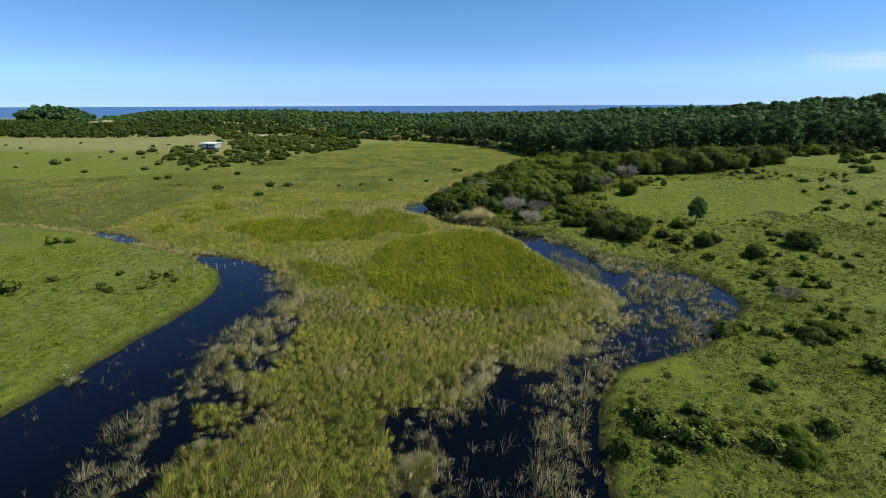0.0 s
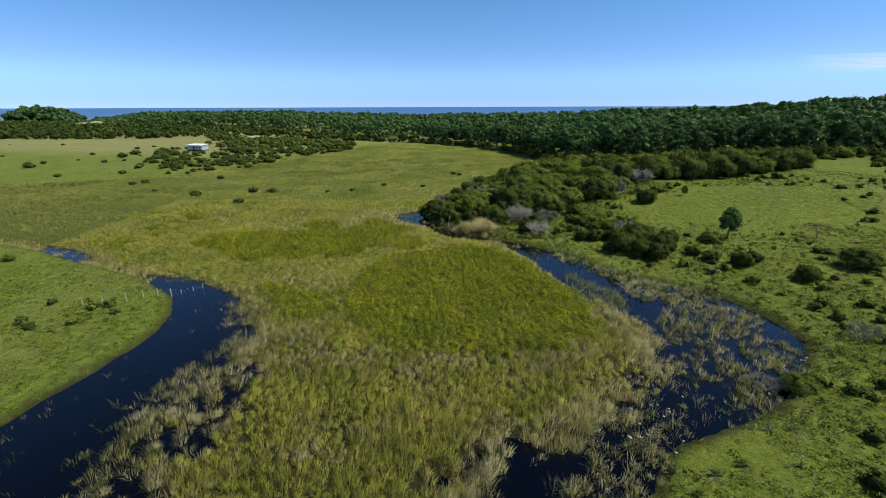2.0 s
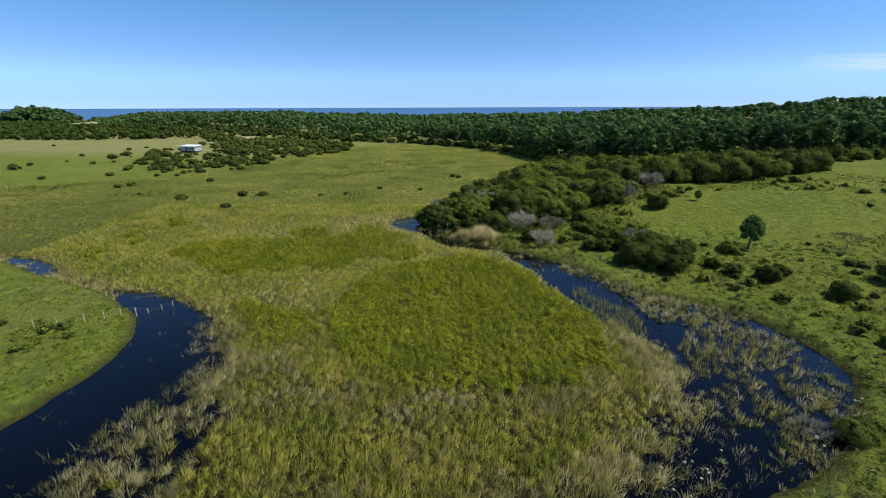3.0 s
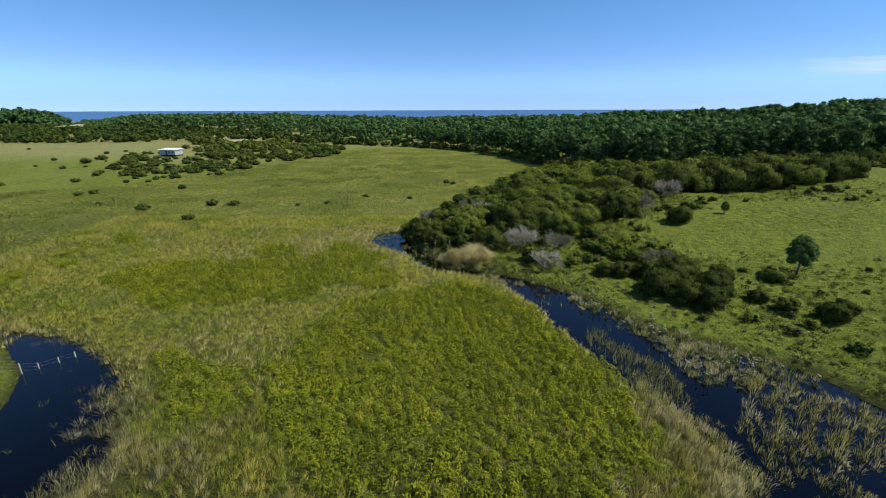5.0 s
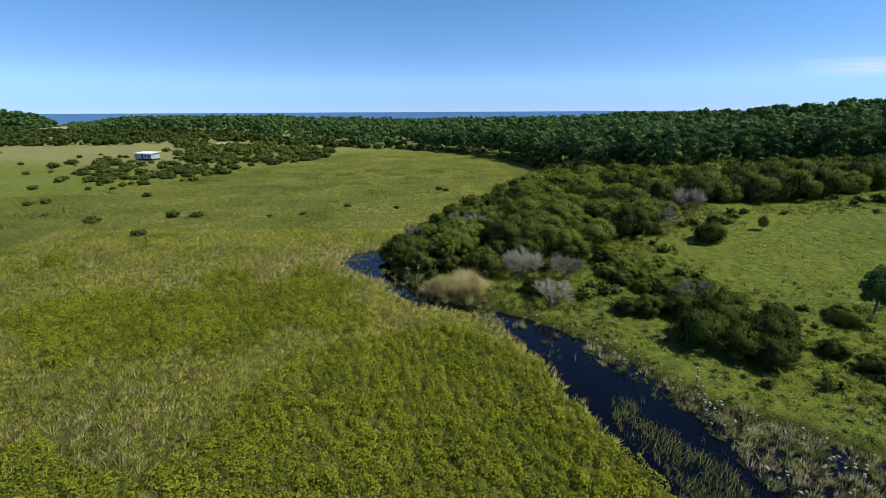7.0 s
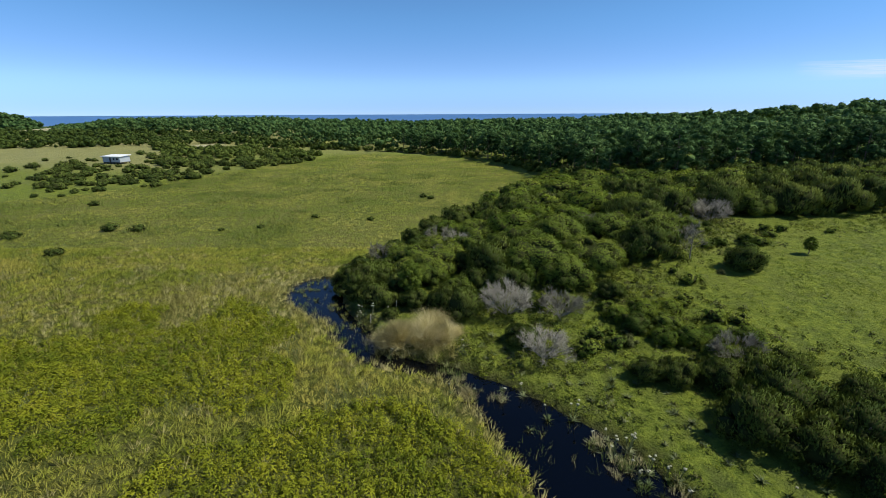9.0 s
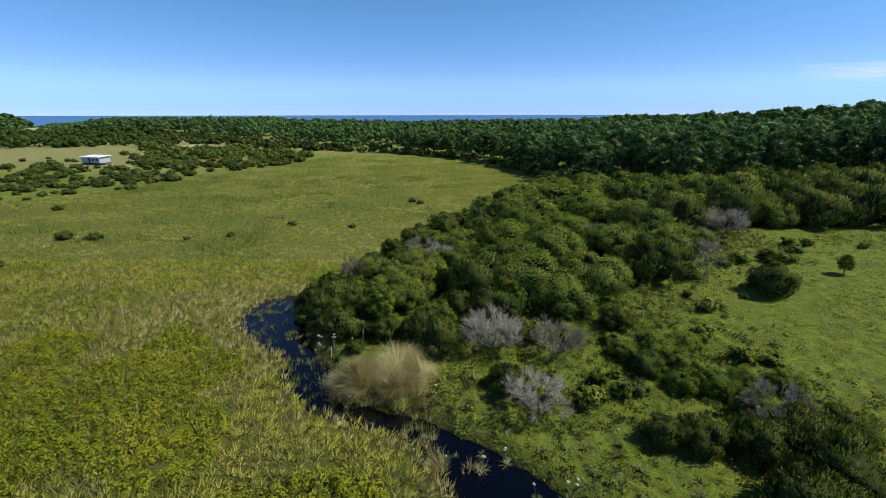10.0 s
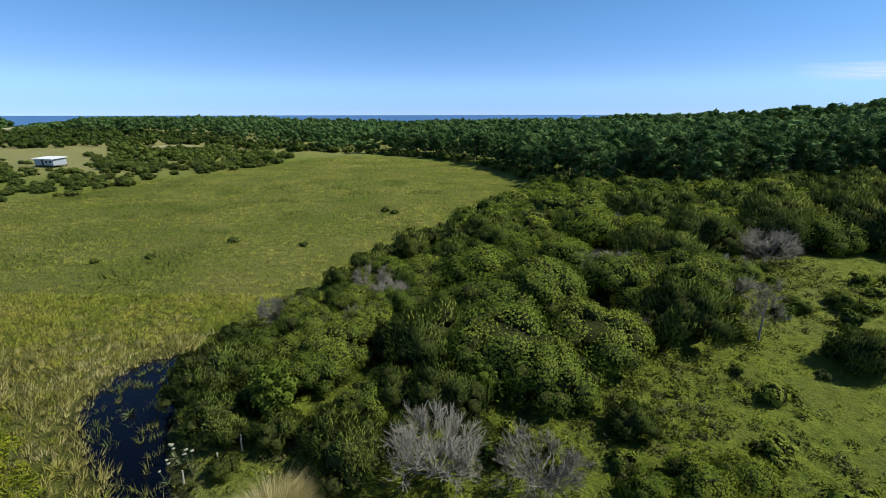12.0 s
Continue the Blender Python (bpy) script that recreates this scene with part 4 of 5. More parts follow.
def stems(width, tall, count, r, thick):
    return join([limb((r.normal(0, 0.05) * width, r.normal(0, 0.05) * width, -0.15),
                      (r.normal(0, 0.16) * width, r.normal(0, 0.16) * width, tall * r.uniform(0.45, 0.7)), thick, thick * 0.4) for _ in range(count)])


def make_shrub(name, width, tall, count, leaf, material, label, category, seed, loose=0.35, slim=0.55, many=30, upright=False, uneven=1.0):
    r = np.random.default_rng(seed)
    ob = tagged(new(name), label, category)
    coat, heart = crown(width, tall, count, leaf, r, loose, slim, many, upright, uneven)
    part("stem", stems(width * 0.8, tall, 4, r, 0.02 * width + 0.01), BARK, ob, "grey-brown woody stems")
    # added dark core; seen through the leaves it passes for shade
    part("inner_wood", heart, CORE_SHADE, ob, "dark core coloured as the shade inside the crown")
    part("crown", coat, material, ob)
    return ob


def branch_out(a, way, length, thick, depth, r, limbs, twigs, spread=0.55, lift=0.15):
    b = a + way * length
    thick = max(thick, 0.016)
    (limbs if depth > 1 else twigs).append(limb(a, b, thick, thick * 0.62, 5 if depth > 2 else 3))
    if depth == 0:
        return
    if depth == 1:
        n = 14
        start = a + (b - a) * r.random((n, 1))
        out = way[:2] * 0.4 + r.normal(0, 0.4, (n, 2))
        twigs.append(blades(start, r.uniform(0.2, 0.6, n), np.full(n, 0.014), out * 0.55, r, False))
    for k in range(3 if depth > 1 else 2):
        w = unit(way + spread * r.normal(size=3) + np.array([0, 0, lift]))
        branch_out(a + way * length * r.uniform(0.55, 1.0), w, length * r.uniform(0.6, 0.85), thick * 0.55, depth - 1, r, limbs, twigs, spread, lift)


def make_dead(name, tall, width, count, label, seed, upright=False):
    """A leafless grey shrub or tree of forking twigs."""
    r = np.random.default_rng(seed)
    ob = tagged(new(name), label, "dead tree")
    limbs, twigs = [], []
    if upright:
        limbs.append(limb((0, 0, -0.2), (0.1, 0, tall * 0.85), 0.10, 0.02, 6))
    for k in range(count):
        a = k * 2 * np.pi / count + r.normal(0, 0.3)
        if upright:
            start = np.array([0, 0, tall * (0.12 + 0.75 * k / count)])
            branch_out(start, unit(np.array([math.cos(a * 2.4), math.sin(a * 2.4), 0.9])), tall * 0.15 * (1.35 - k / count), 0.028, 3, r, limbs, twigs, 0.5, 0.2)
        else:
            out = width / tall * r.uniform(0.35, 1.15)
            branch_out(np.array([0, 0, -0.1]), unit(np.array([math.cos(a) * out, math.sin(a) * out, 0.9])), tall * 0.36, 0.045, 4, r, limbs, twigs, 0.36, 0.16)
    part("limb", join(limbs), DEADWOOD, ob, "pale grey forking limbs")
    part("twig", join(twigs), DEADWOOD, ob, "fine grey-brown twigs")
    return ob


def make_pine(name, tall, width, tufts, seed, label, bare=0.4):
    """A pine with a bare leaning trunk, limbs and a rounded crown of needle tufts."""
    r = np.random.default_rng(seed)
    ob = tagged(new(name), label, "pine tree")
    top = np.array([r.normal(0, 0.25), r.normal(0, 0.25), tall * 0.93])
    pieces = [limb((0, 0, -0.5), top * 0.5 + np.array([0.15, 0, 0]), 0.19, 0.14, 6), limb(top * 0.5 + np.array([0.15, 0, 0]), top, 0.14, 0.04, 5)]
    lumps = []
    for k in range(17):
        f = bare + (0.98 - bare) * (k + 1.6 * r.random()) / 18
        a, reach = r.random() * 2 * np.pi, width * 0.42 * math.sin(math.pi * (0.22 + 0.72 * (f - bare) / (1 - bare))) * r.uniform(0.55, 1.05)
        tip = np.array([math.cos(a) * reach, math.sin(a) * reach, f * tall + 0.25 * reach])
        pieces.append(limb(top * f / 0.93 - np.array([0, 0, 0.3]), tip, 0.06, 0.02, 4))
        s = width * r.uniform(0.15, 0.22)
        lumps.append((tip, np.array([s, s, s * 0.72])))
    for k in range(6):
        a, f = r.random() * 2 * np.pi, r.uniform(0.15, bare + 0.08)
        pieces.append(limb((0, 0, f * tall), (math.cos(a) * 1.6, math.sin(a) * 1.6, f * tall + 0.7), 0.035, 0.01, 3))
    part("trunk", join(pieces), BARK, ob, "bare grey-brown trunk and limbs")
    part("crown", foliage(lumps, tufts, 0.62, r, 0.8, 0.36, 0.7, False, 0.55), NEEDLE, ob)
    return ob


def place(ob, x, y, size=1.0, turn=None, sink=0.0, tall=None):
    """A copy of a plant, standing on the ground."""
    turn = rng.random() * 360 if turn is None else turn
    z = float(height(np.array([x]), np.array([y]))[0]) - sink
    c = copy_thing(ob, pose(x, y, z, 0, 0, turn))
    c.scale = (size, size, size if tall is None else tall)
    return c


def settle(ob, x, y, size=1.0, turn=0.0, sink=0.0):
    """Sets the first of a kind itself on the ground."""
    ob.matrix_basis = pose(x, y, float(height(np.array([x]), np.array([y]))[0]) - sink, 0, 0, turn)
    ob.scale = (size, size, size)
    return ob


class Kind:
    """Plants of a kind: the first place takes the model, the others copies."""

    def __init__(self, models):
        self.models, self.used, self.turns = models, set(), 0

    def at(self, x, y, size=1.0, which=None, turn=None, tall=None, sink=0.05):
        k = (self.turns if which is None else which) % len(self.models)
        self.turns += 1
        turn = rng.random() * 360 if turn is None else turn
        if k not in self.used:
            self.used.add(k)
            ob = settle(self.models[k], x, y, size, turn, sink)
            if tall is not None:
                ob.scale = (size, size, tall)
            return ob
        return place(self.models[k], x, y, size, turn, sink, tall)

    def done(self):
        """Removes models that were never placed."""
        for k, m in enumerate(self.models):
            if k not in self.used:
                for o in (*m.children_recursive, m):
                    bpy.data.objects.remove(o)


# models are one metre wide or their own true size, as noted
BELT = "dense dark green rounded bush in the scrub belt"
ROUND = Kind([make_shrub("round_bush", 7.6, 4.0, 7000, 0.20, LEAF_MID, BELT, "bush", 100 + k, many=34) for k in range(6)])
ROUND_BACK = Kind([make_shrub("round_bush", 7.6, 4.0, 1300, 0.46, LEAF_MID, BELT, "bush", 110 + k, many=20) for k in range(5)])
BRIGHT = Kind([make_shrub("bright_bush", 5.8, 3.1, 5200, 0.19, LEAF_BRIGHT, "dense yellow-green leafy bush on the slope", "bush", 120 + k, many=30) for k in range(4)])
BRIGHT_BACK = Kind([make_shrub("bright_bush", 5.8, 3.1, 1100, 0.42, LEAF_BRIGHT, "dense yellow-green leafy bush in the scrub belt", "bush", 130 + k, many=18) for k in range(4)])
DARK = Kind([make_shrub("dark_bush", 5.0, 3.3, 3600, 0.32, LEAF_DARK, "dark olive fine-leaved upright bush", "bush", 140 + k, 0.3, 0.26, 22, True, 1.2) for k in range(5)])
DARK_BACK = Kind([make_shrub("dark_bush", 5.0, 3.3, 900, 0.52, LEAF_DARK, "dark olive fine-leaved bush in the scrub belt", "bush", 150 + k, 0.3, 0.32, 16, True, 1.2) for k in range(4)])
SMALL = Kind([make_shrub("small_shrub", 1.7, 1.1, 260, 0.24, LEAF_MID, "small dark green shrub in the pasture", "shrub", 160 + k, many=9, uneven=2.4) for k in range(5)])
SMALL_BRIGHT = Kind([make_shrub("small_shrub", 1.5, 0.9, 220, 0.24, LEAF_BRIGHT, "small yellow-green shrub in the pasture", "shrub", 170 + k, many=9, uneven=2.4) for k in range(3)])
SMALL_GREY = Kind([make_shrub("grey_shrub", 1.5, 0.8, 380, 0.17, LEAF_GREY, "low grey-green shrub in the pasture", "shrub", 180 + k, slim=0.35, many=8, uneven=1.7) for k in range(3)])
FAR_BUSH = Kind([make_shrub("scrub_bush", 5.5, 3.0, 460, 0.5, LEAF_DARK, "dark green scrub bush on the dry hillside", "bush", 190 + k, many=14, uneven=1.4) for k in range(5)])
DEAD = Kind([make_dead("dead_shrub", 3.4, 4.6, 13, "leafless grey shrub with forking twigs", 200 + k) for k in range(3)])
DEAD_TREE = Kind([make_dead("dead_tree", 5.6, 3.2, 15, "slender leafless grey tree on the grassy slope", 210, True)])
PINES = Kind([make_pine("pine_tree", 13.0, 7.8, 36, 220 + k, "pine with bare trunk and rounded dark green crown", 0.14 + 0.05 * k) for k in range(6)])


def make_lone_tree(seed, label, material=NEEDLE):
    r = np.random.default_rng(seed)
    ob = tagged(new("young_pine"), label, "pine tree")
    part("trunk", join([limb((0, 0, -0.3), (0.1, 0, 2.6), 0.15, 0.10, 7), limb((0.1, 0, 2.6), (0, 0.1, 4.6), 0.1, 0.03, 5)]
                       + [limb((0, 0, 1.2 + 0.25 * k), (math.cos(k * 2.1) * 1.4, math.sin(k * 2.1) * 1.4, 1.8 + 0.27 * k), 0.04, 0.015, 4) for k in range(9)]), BARK, ob,
         "grey-brown trunk")
    lumps = []
    for k in range(20):
        f = (k + 0.5) / 20
        q = 1.75 * math.sin(math.pi * (0.2 + 0.74 * f))
        a = k * 2.4
        lumps.append((np.array([math.cos(a) * q * 0.75, math.sin(a) * q * 0.75, 1.5 + 3.6 * f]), np.full(3, 0.62) * r.uniform(0.8, 1.2)))
    part("crown", foliage(lumps, 130, 0.34, r, 0.7, 0.4, 0.6), material, ob)
    return ob


settle(make_lone_tree(240, "young round-crowned pine alone in the pasture"), 51.5, 87.6)
for k, (x, y, s) in enumerate(((4.9, 107.4, 0.85), (18.9, 108.2, 0.62), (55.8, 112.2, 0.42))):
    settle(make_lone_tree(241 + k, "young bright green pine at the edge of the bushes" if k < 2 else "small young pine in the open grass", LEAF_MID), x, y, s, 70 * k)


def make_flat_tree():
    r = np.random.default_rng(250)
    ob = tagged(new("flat_topped_tree"), "small flat-topped tree with thin brownish foliage", "tree")
    forks = [limb((0, 0, -0.2), (0.1, 0, 1.3), 0.11, 0.08, 6)]
    forks += [limb((0.1, 0, 1.1), (math.cos(k * 0.9) * 1.7, math.sin(k * 0.9) * 1.7, 2.3), 0.05, 0.015, 4) for k in range(7)]
    part("trunk", join(forks), DEADWOOD, ob, "pale grey trunk and spreading limbs")
    n = 900
    a, q = r.random(n) * 2 * np.pi, np.sqrt(r.random(n)) * 2.4
    pos = np.stack([np.cos(a) * q, np.sin(a) * q, 2.5 - 0.09 * q * q + 0.2 * r.normal(size=n)], 1)
    part("crown", leaves(pos, np.tile((0, 0, 1.0), (n, 1)), r.uniform(0.12, 0.3, n), r, 0.8, 0.45), LEAF_DULL, ob)
    return ob


settle(make_flat_tree(), 65.4, 85.2)


def build_east():
    # named bushes on the slope: x, y, size
    for x, y, s in ((31.3, 84.6, 1.1), (34.5, 86.4, 1.15), (33.4, 82.2, 0.95), (35.6, 80.4, 0.85), (37.6, 83.2, 1.05), (40.2, 86.6, 0.8), (26.4, 91.2, 0.6), (28.6, 90.6, 0.7),
                    (32.0, 89.8, 0.8), (35.0, 90.2, 0.85), (37.8, 90.4, 0.75), (45.8, 109.4, 0.95), (28.1, 105.0, 0.65), (9.6, 104.4, 0.85), (17.0, 97.0, 0.7), (52.2, 69.8, 0.7),
                    (46.8, 76.0, 0.7), (43.5, 78.5, 0.55), (42.0, 81.2, 0.5), (49.6, 77.4, 0.5), (-0.2, 107.2, 0.6), (2.6, 106.2, 0.62), (5.6, 105.6, 0.7), (3.0, 103.4, 0.4), (8.4, 105.0, 0.6)):
        DARK.at(x, y, s)
    for x, y, s in ((27.4, 100.6, 0.5), (30.0, 100.6, 0.62), (32.6, 100.8, 0.58), (30.4, 96.2, 0.5), (32.6, 95.8, 0.58), (34.8, 95.8, 0.52), (37.6, 95.6, 0.48), (26.5, 25.8, 0.5), (27.8, 28.0, 0.35)):
        BRIGHT.at(x, y, s)
    for x, y, s in ((48.0, 86.6, 0.5), (28.6, 98.6, 0.45), (31.4, 98.4, 0.45), (61.9, 72.6, 0.75), (44.1, 44.4, 0.42), (41.6, 43.8, 0.35), (33.6, 46.2, 0.42), (47.5, 117.5, 0.3), (51.5, 117.3, 0.42), (34.0, 93.4, 0.42)):
        ROUND.at(x, y, s)
    for x, y, s in ((16.9, 30.8, 1.3), (17.7, 29.2, 1.6), (18.8, 28.4, 1.5), (20.0, 27.8, 1.4), (21.4, 29.0, 1.3), (14.2, 27.2, 1.2), (25.0, 27.0, 1.3), (30.8, 28.6, 1.2), (29.8, 34.6, 1.1),
                    (36.6, 99.2, 1.2), (38.6, 98.4, 1.0), (22.9, 95.2, 1.3), (25.5, 95.8, 1.2), (24.0, 97.6, 0.9), (42.6, 37.2, 1.5), (35.6, 46.4, 1.2), (37.4, 45.0, 1.0)):
        SMALL.at(x, y, s)
    for x, y, s, w in ((16.0, 102.6, 1.35, 0), (21.7, 101.6, 1.05, 1), (18.4, 94.8, 1.1, 2), (44.0, 120.6, 0.8, 1), (52.7, 131.3, 1.1, 0), (34.9, 92.4, 1.0, 2), (46.6, 54.4, 0.7, 1),
                       (31.0, 47.4, 0.7, 2), (9.0, 118.0, 0.9, 1), (33.2, 114.6, 0.8, 0), (8.1, 129.8, 1.1, 2), (11.4, 124.4, 1.05, 0), (-0.7, 123.0, 0.95, 1), (32.9, 126.6, 1.2, 2), (53.0, 129.4, 1.3, 1), (46.0, 124.6, 0.9, 2)):
        DEAD.at(x, y, s, w)
    DEAD_TREE.at(41.3, 113.2, 1.0)
    # the crowns of the belt that stand out one by one: x, y, width, kind
    stand = [(11.0, 103.1, 5.0, "D"), (6.7, 111.2, 5.6, "R"), (7.4, 113.5, 6.8, "R"), (10.9, 107.1, 4.6, "R"), (14.2, 106.0, 3.3, "B"), (-2.0, 111.8, 5.8, "D"), (-3.1, 110.3, 3.8, "D"),
             (1.3, 106.5, 4.5, "D"), (0.4, 112.9, 4.6, "D"), (15.2, 112.6, 7.5, "D"), (16.6, 107.6, 5.7, "D"), (21.2, 111.5, 9.7, "R"), (28.3, 112.6, 8.3, "R"), (23.8, 108.8, 7.0, "R"),
             (21.0, 117.6, 8.0, "R"), (25.5, 120.3, 9.5, "R"), (20.2, 126.5, 9.1, "B"), (14.7, 126.8, 7.4, "R"), (4.9, 117.6, 6.1, "R"), (1.0, 123.4, 4.6, "R"), (6.8, 131.4, 4.8, "R"),
             (11.6, 143.0, 5.0, "D"), (22.4, 144.9, 7.6, "D"), (30.2, 150.9, 8.4, "G"), (25.9, 137.5, 6.8, "B"), (30.0, 129.2, 8.3, "B"), (33.5, 121.9, 8.2, "R"), (39.6, 130.9, 7.9, "D"),
             (41.0, 127.0, 7.8, "D"), (47.3, 133.4, 8.9, "D"), (36.4, 114.9, 7.4, "D"), (34.3, 117.6, 5.9, "R"), (39.8, 121.6, 8.1, "R"), (44.2, 122.9, 6.1, "R"), (36.5, 140.0, 10.0, "B"),
             (13.1, 108.2, 4.3, "D"), (0.5, 116.5, 4.0, "R"), (9.6, 132.2, 6.2, "B"), (17.1, 118.7, 6.2, "R"), (9.5, 117.5, 5.6, "R"), (12.4, 114.1, 4.6, "D"),
             (56.0, 133.0, 8.5, "D"), (61.0, 131.5, 8.0, "R"), (66.0, 130.5, 9.0, "D"), (72.5, 130.0, 9.5, "D"), (79.0, 131.0, 9.0, "D"), (60.0, 138.5, 9.5, "D"), (68.0, 138.0, 10.0, "D"),
             (76.5, 138.0, 9.5, "D"), (86.0, 134.0, 9.0, "R"), (93.0, 136.5, 9.5, "D"), (84.0, 142.0, 10.0, "D"), (52.0, 138.5, 8.0, "R"), (101.0, 140.0, 9.0, "D"), (94.0, 145.0, 10.0, "R"),
             (-1.5, 115.0, 4.0, "D"), (3.6, 109.2, 4.5, "D"), (4.0, 114.2, 5.0, "R"), (-4.6, 113.6, 3.4, "D"), (2.6, 120.0, 5.0, "R"), (7.2, 122.6, 5.4, "R"), (-3.2, 118.6, 3.2, "D"),
             (5.0, 127.0, 4.4, "R"), (18.2, 104.6, 2.6, "D"), (10.8, 121.8, 5.0, "B"), (13.6, 120.6, 5.4, "R"), (-0.6, 109.0, 3.4, "D"), (14.0, 133.0, 6.0, "R"), (17.0, 138.0, 6.5, "B")]
    for px, py, w, kind in stand:
        if kind == "D":
            DARK.at(px, py, w / 5.0)
        elif kind == "B":
            BRIGHT.at(px, py, w / 5.8)
        elif kind == "G":
            SMALL_GREY.at(px, py, w / 1.5 * 0.8)
        else:
            ROUND.at(px, py, w / 7.6)
    taken = np.array([(px, py, w) for px, py, w, _ in stand])
    # the rest of the dense belt along the marsh
    x, y = spaced(-12, 260, 100, 215, 4.7, rng)
    belt = rounded([(-9, 108), (-5, 106), (1, 107.5), (6, 106.5), (11, 106.5), (15.5, 106), (20, 107), (24, 109.5), (29, 113.5), (36, 117.5), (42, 122), (47, 128), (57, 135), (72, 139),
                    (100, 150), (150, 158), (250, 150), (250, 170), (120, 182), (60, 195), (50, 215), (41, 225), (40, 213), (33, 193), (21.5, 175), (8, 151), (0, 133), (-6, 124), (-8, 116)])
    room = np.minimum(-outline_distance(x, y, belt), np.minimum(outline_distance(x, y, MARSH), outline_distance(x, y, EAST_ARM)))
    ok = (-outline_distance(x, y, belt) > 0.3) & (room > 1.0)
    for px, py, free in zip(x[ok], y[ok], room[ok]):
        pick = fbm(px / 14, py / 14, 81, 2) + rng.normal(0, 0.07) + 0.10 * float(step(22, 4, px))
        s = rng.uniform(0.70, 1.18)
        edge = min(1.0, 0.30 + 0.11 * free)
        if (np.hypot(taken[:, 0] - px, taken[:, 1] - py) < 0.36 * (taken[:, 2] + 3.6 * edge)).any():
            continue
        if py < 150 and px > 14 and rng.random() < 0.04:
            DEAD.at(px, py, rng.uniform(0.7, 1.1), sink=-0.3)
        elif pick > 0.58 or rng.random() < 0.08:
            (DARK if py < 140 else DARK_BACK).at(px, py, 1.25 * s * edge)
        elif pick < 0.42:
            (BRIGHT if py < 145 else BRIGHT_BACK).at(px, py, 1.1 * s * edge)
        else:
            (ROUND if py < 145 else ROUND_BACK).at(px, py, s * edge)
    x, y = scatter(66, 150, 112, 160, 0.03, rng)
    ok = (outline_distance(x, y, belt) > 0.5) & (rng.random(len(x)) < step(108, 140, y) * 1.0 * step(0.40, 0.55, fbm(x / 9, y / 9, 84, 2)))
    for px, py in zip(x[ok], y[ok]):
        (ROUND_BACK if rng.random() < 0.6 else DARK_BACK).at(px, py, rng.uniform(0.25, 0.6))
    x, y = spaced(14, 52, 96, 130, 2.9, rng)
    ok = (outline_distance(x, y, belt) > 1.0) & (-outline_distance(x, y, UPLAND) > 2) & (rng.random(len(x)) < 0.5 * step(0.40, 0.56, fbm(x / 5, y / 5, 93, 2)) + 0.06) & (np.hypot((x - 62) * 0.6, (y - 104) * 1.1) > 12)
    for px, py in zip(x[ok][:70], y[ok][:70]):
        u = rng.random()
        (SMALL if u < 0.45 else SMALL_BRIGHT if u < 0.65 else SMALL_GREY).at(px, py, rng.uniform(0.5, 1.3))
    # small shrubs through the pasture
    x, y = spaced(12, 110, 20, 136, 2.6, rng)
    thick = fbm(x / 12, y / 12, 91, 3)
    up = -outline_distance(x, y, UPLAND)
    bare = step(22, 12, np.hypot((x - 62) * 0.6, (y - 104) * 1.1)) + step(9, 5, np.hypot(x - 24, y - 38)) + step(6, 3, up)
    ok = (up > 1.5) & (outline_distance(x, y, belt) > 1.5) & (rng.random(len(x)) < 0.40 * step(0.46, 0.68, thick) + 0.05 * (y < 62) + 0.02) & (rng.random(len(x)) > bare)
    for px, py in zip(x[ok][:350], y[ok][:350]):
        u = rng.random()
        s = rng.uniform(0.45, 1.15)
        (SMALL if u < 0.6 else SMALL_BRIGHT if u < 0.78 else SMALL_GREY).at(px, py, s)


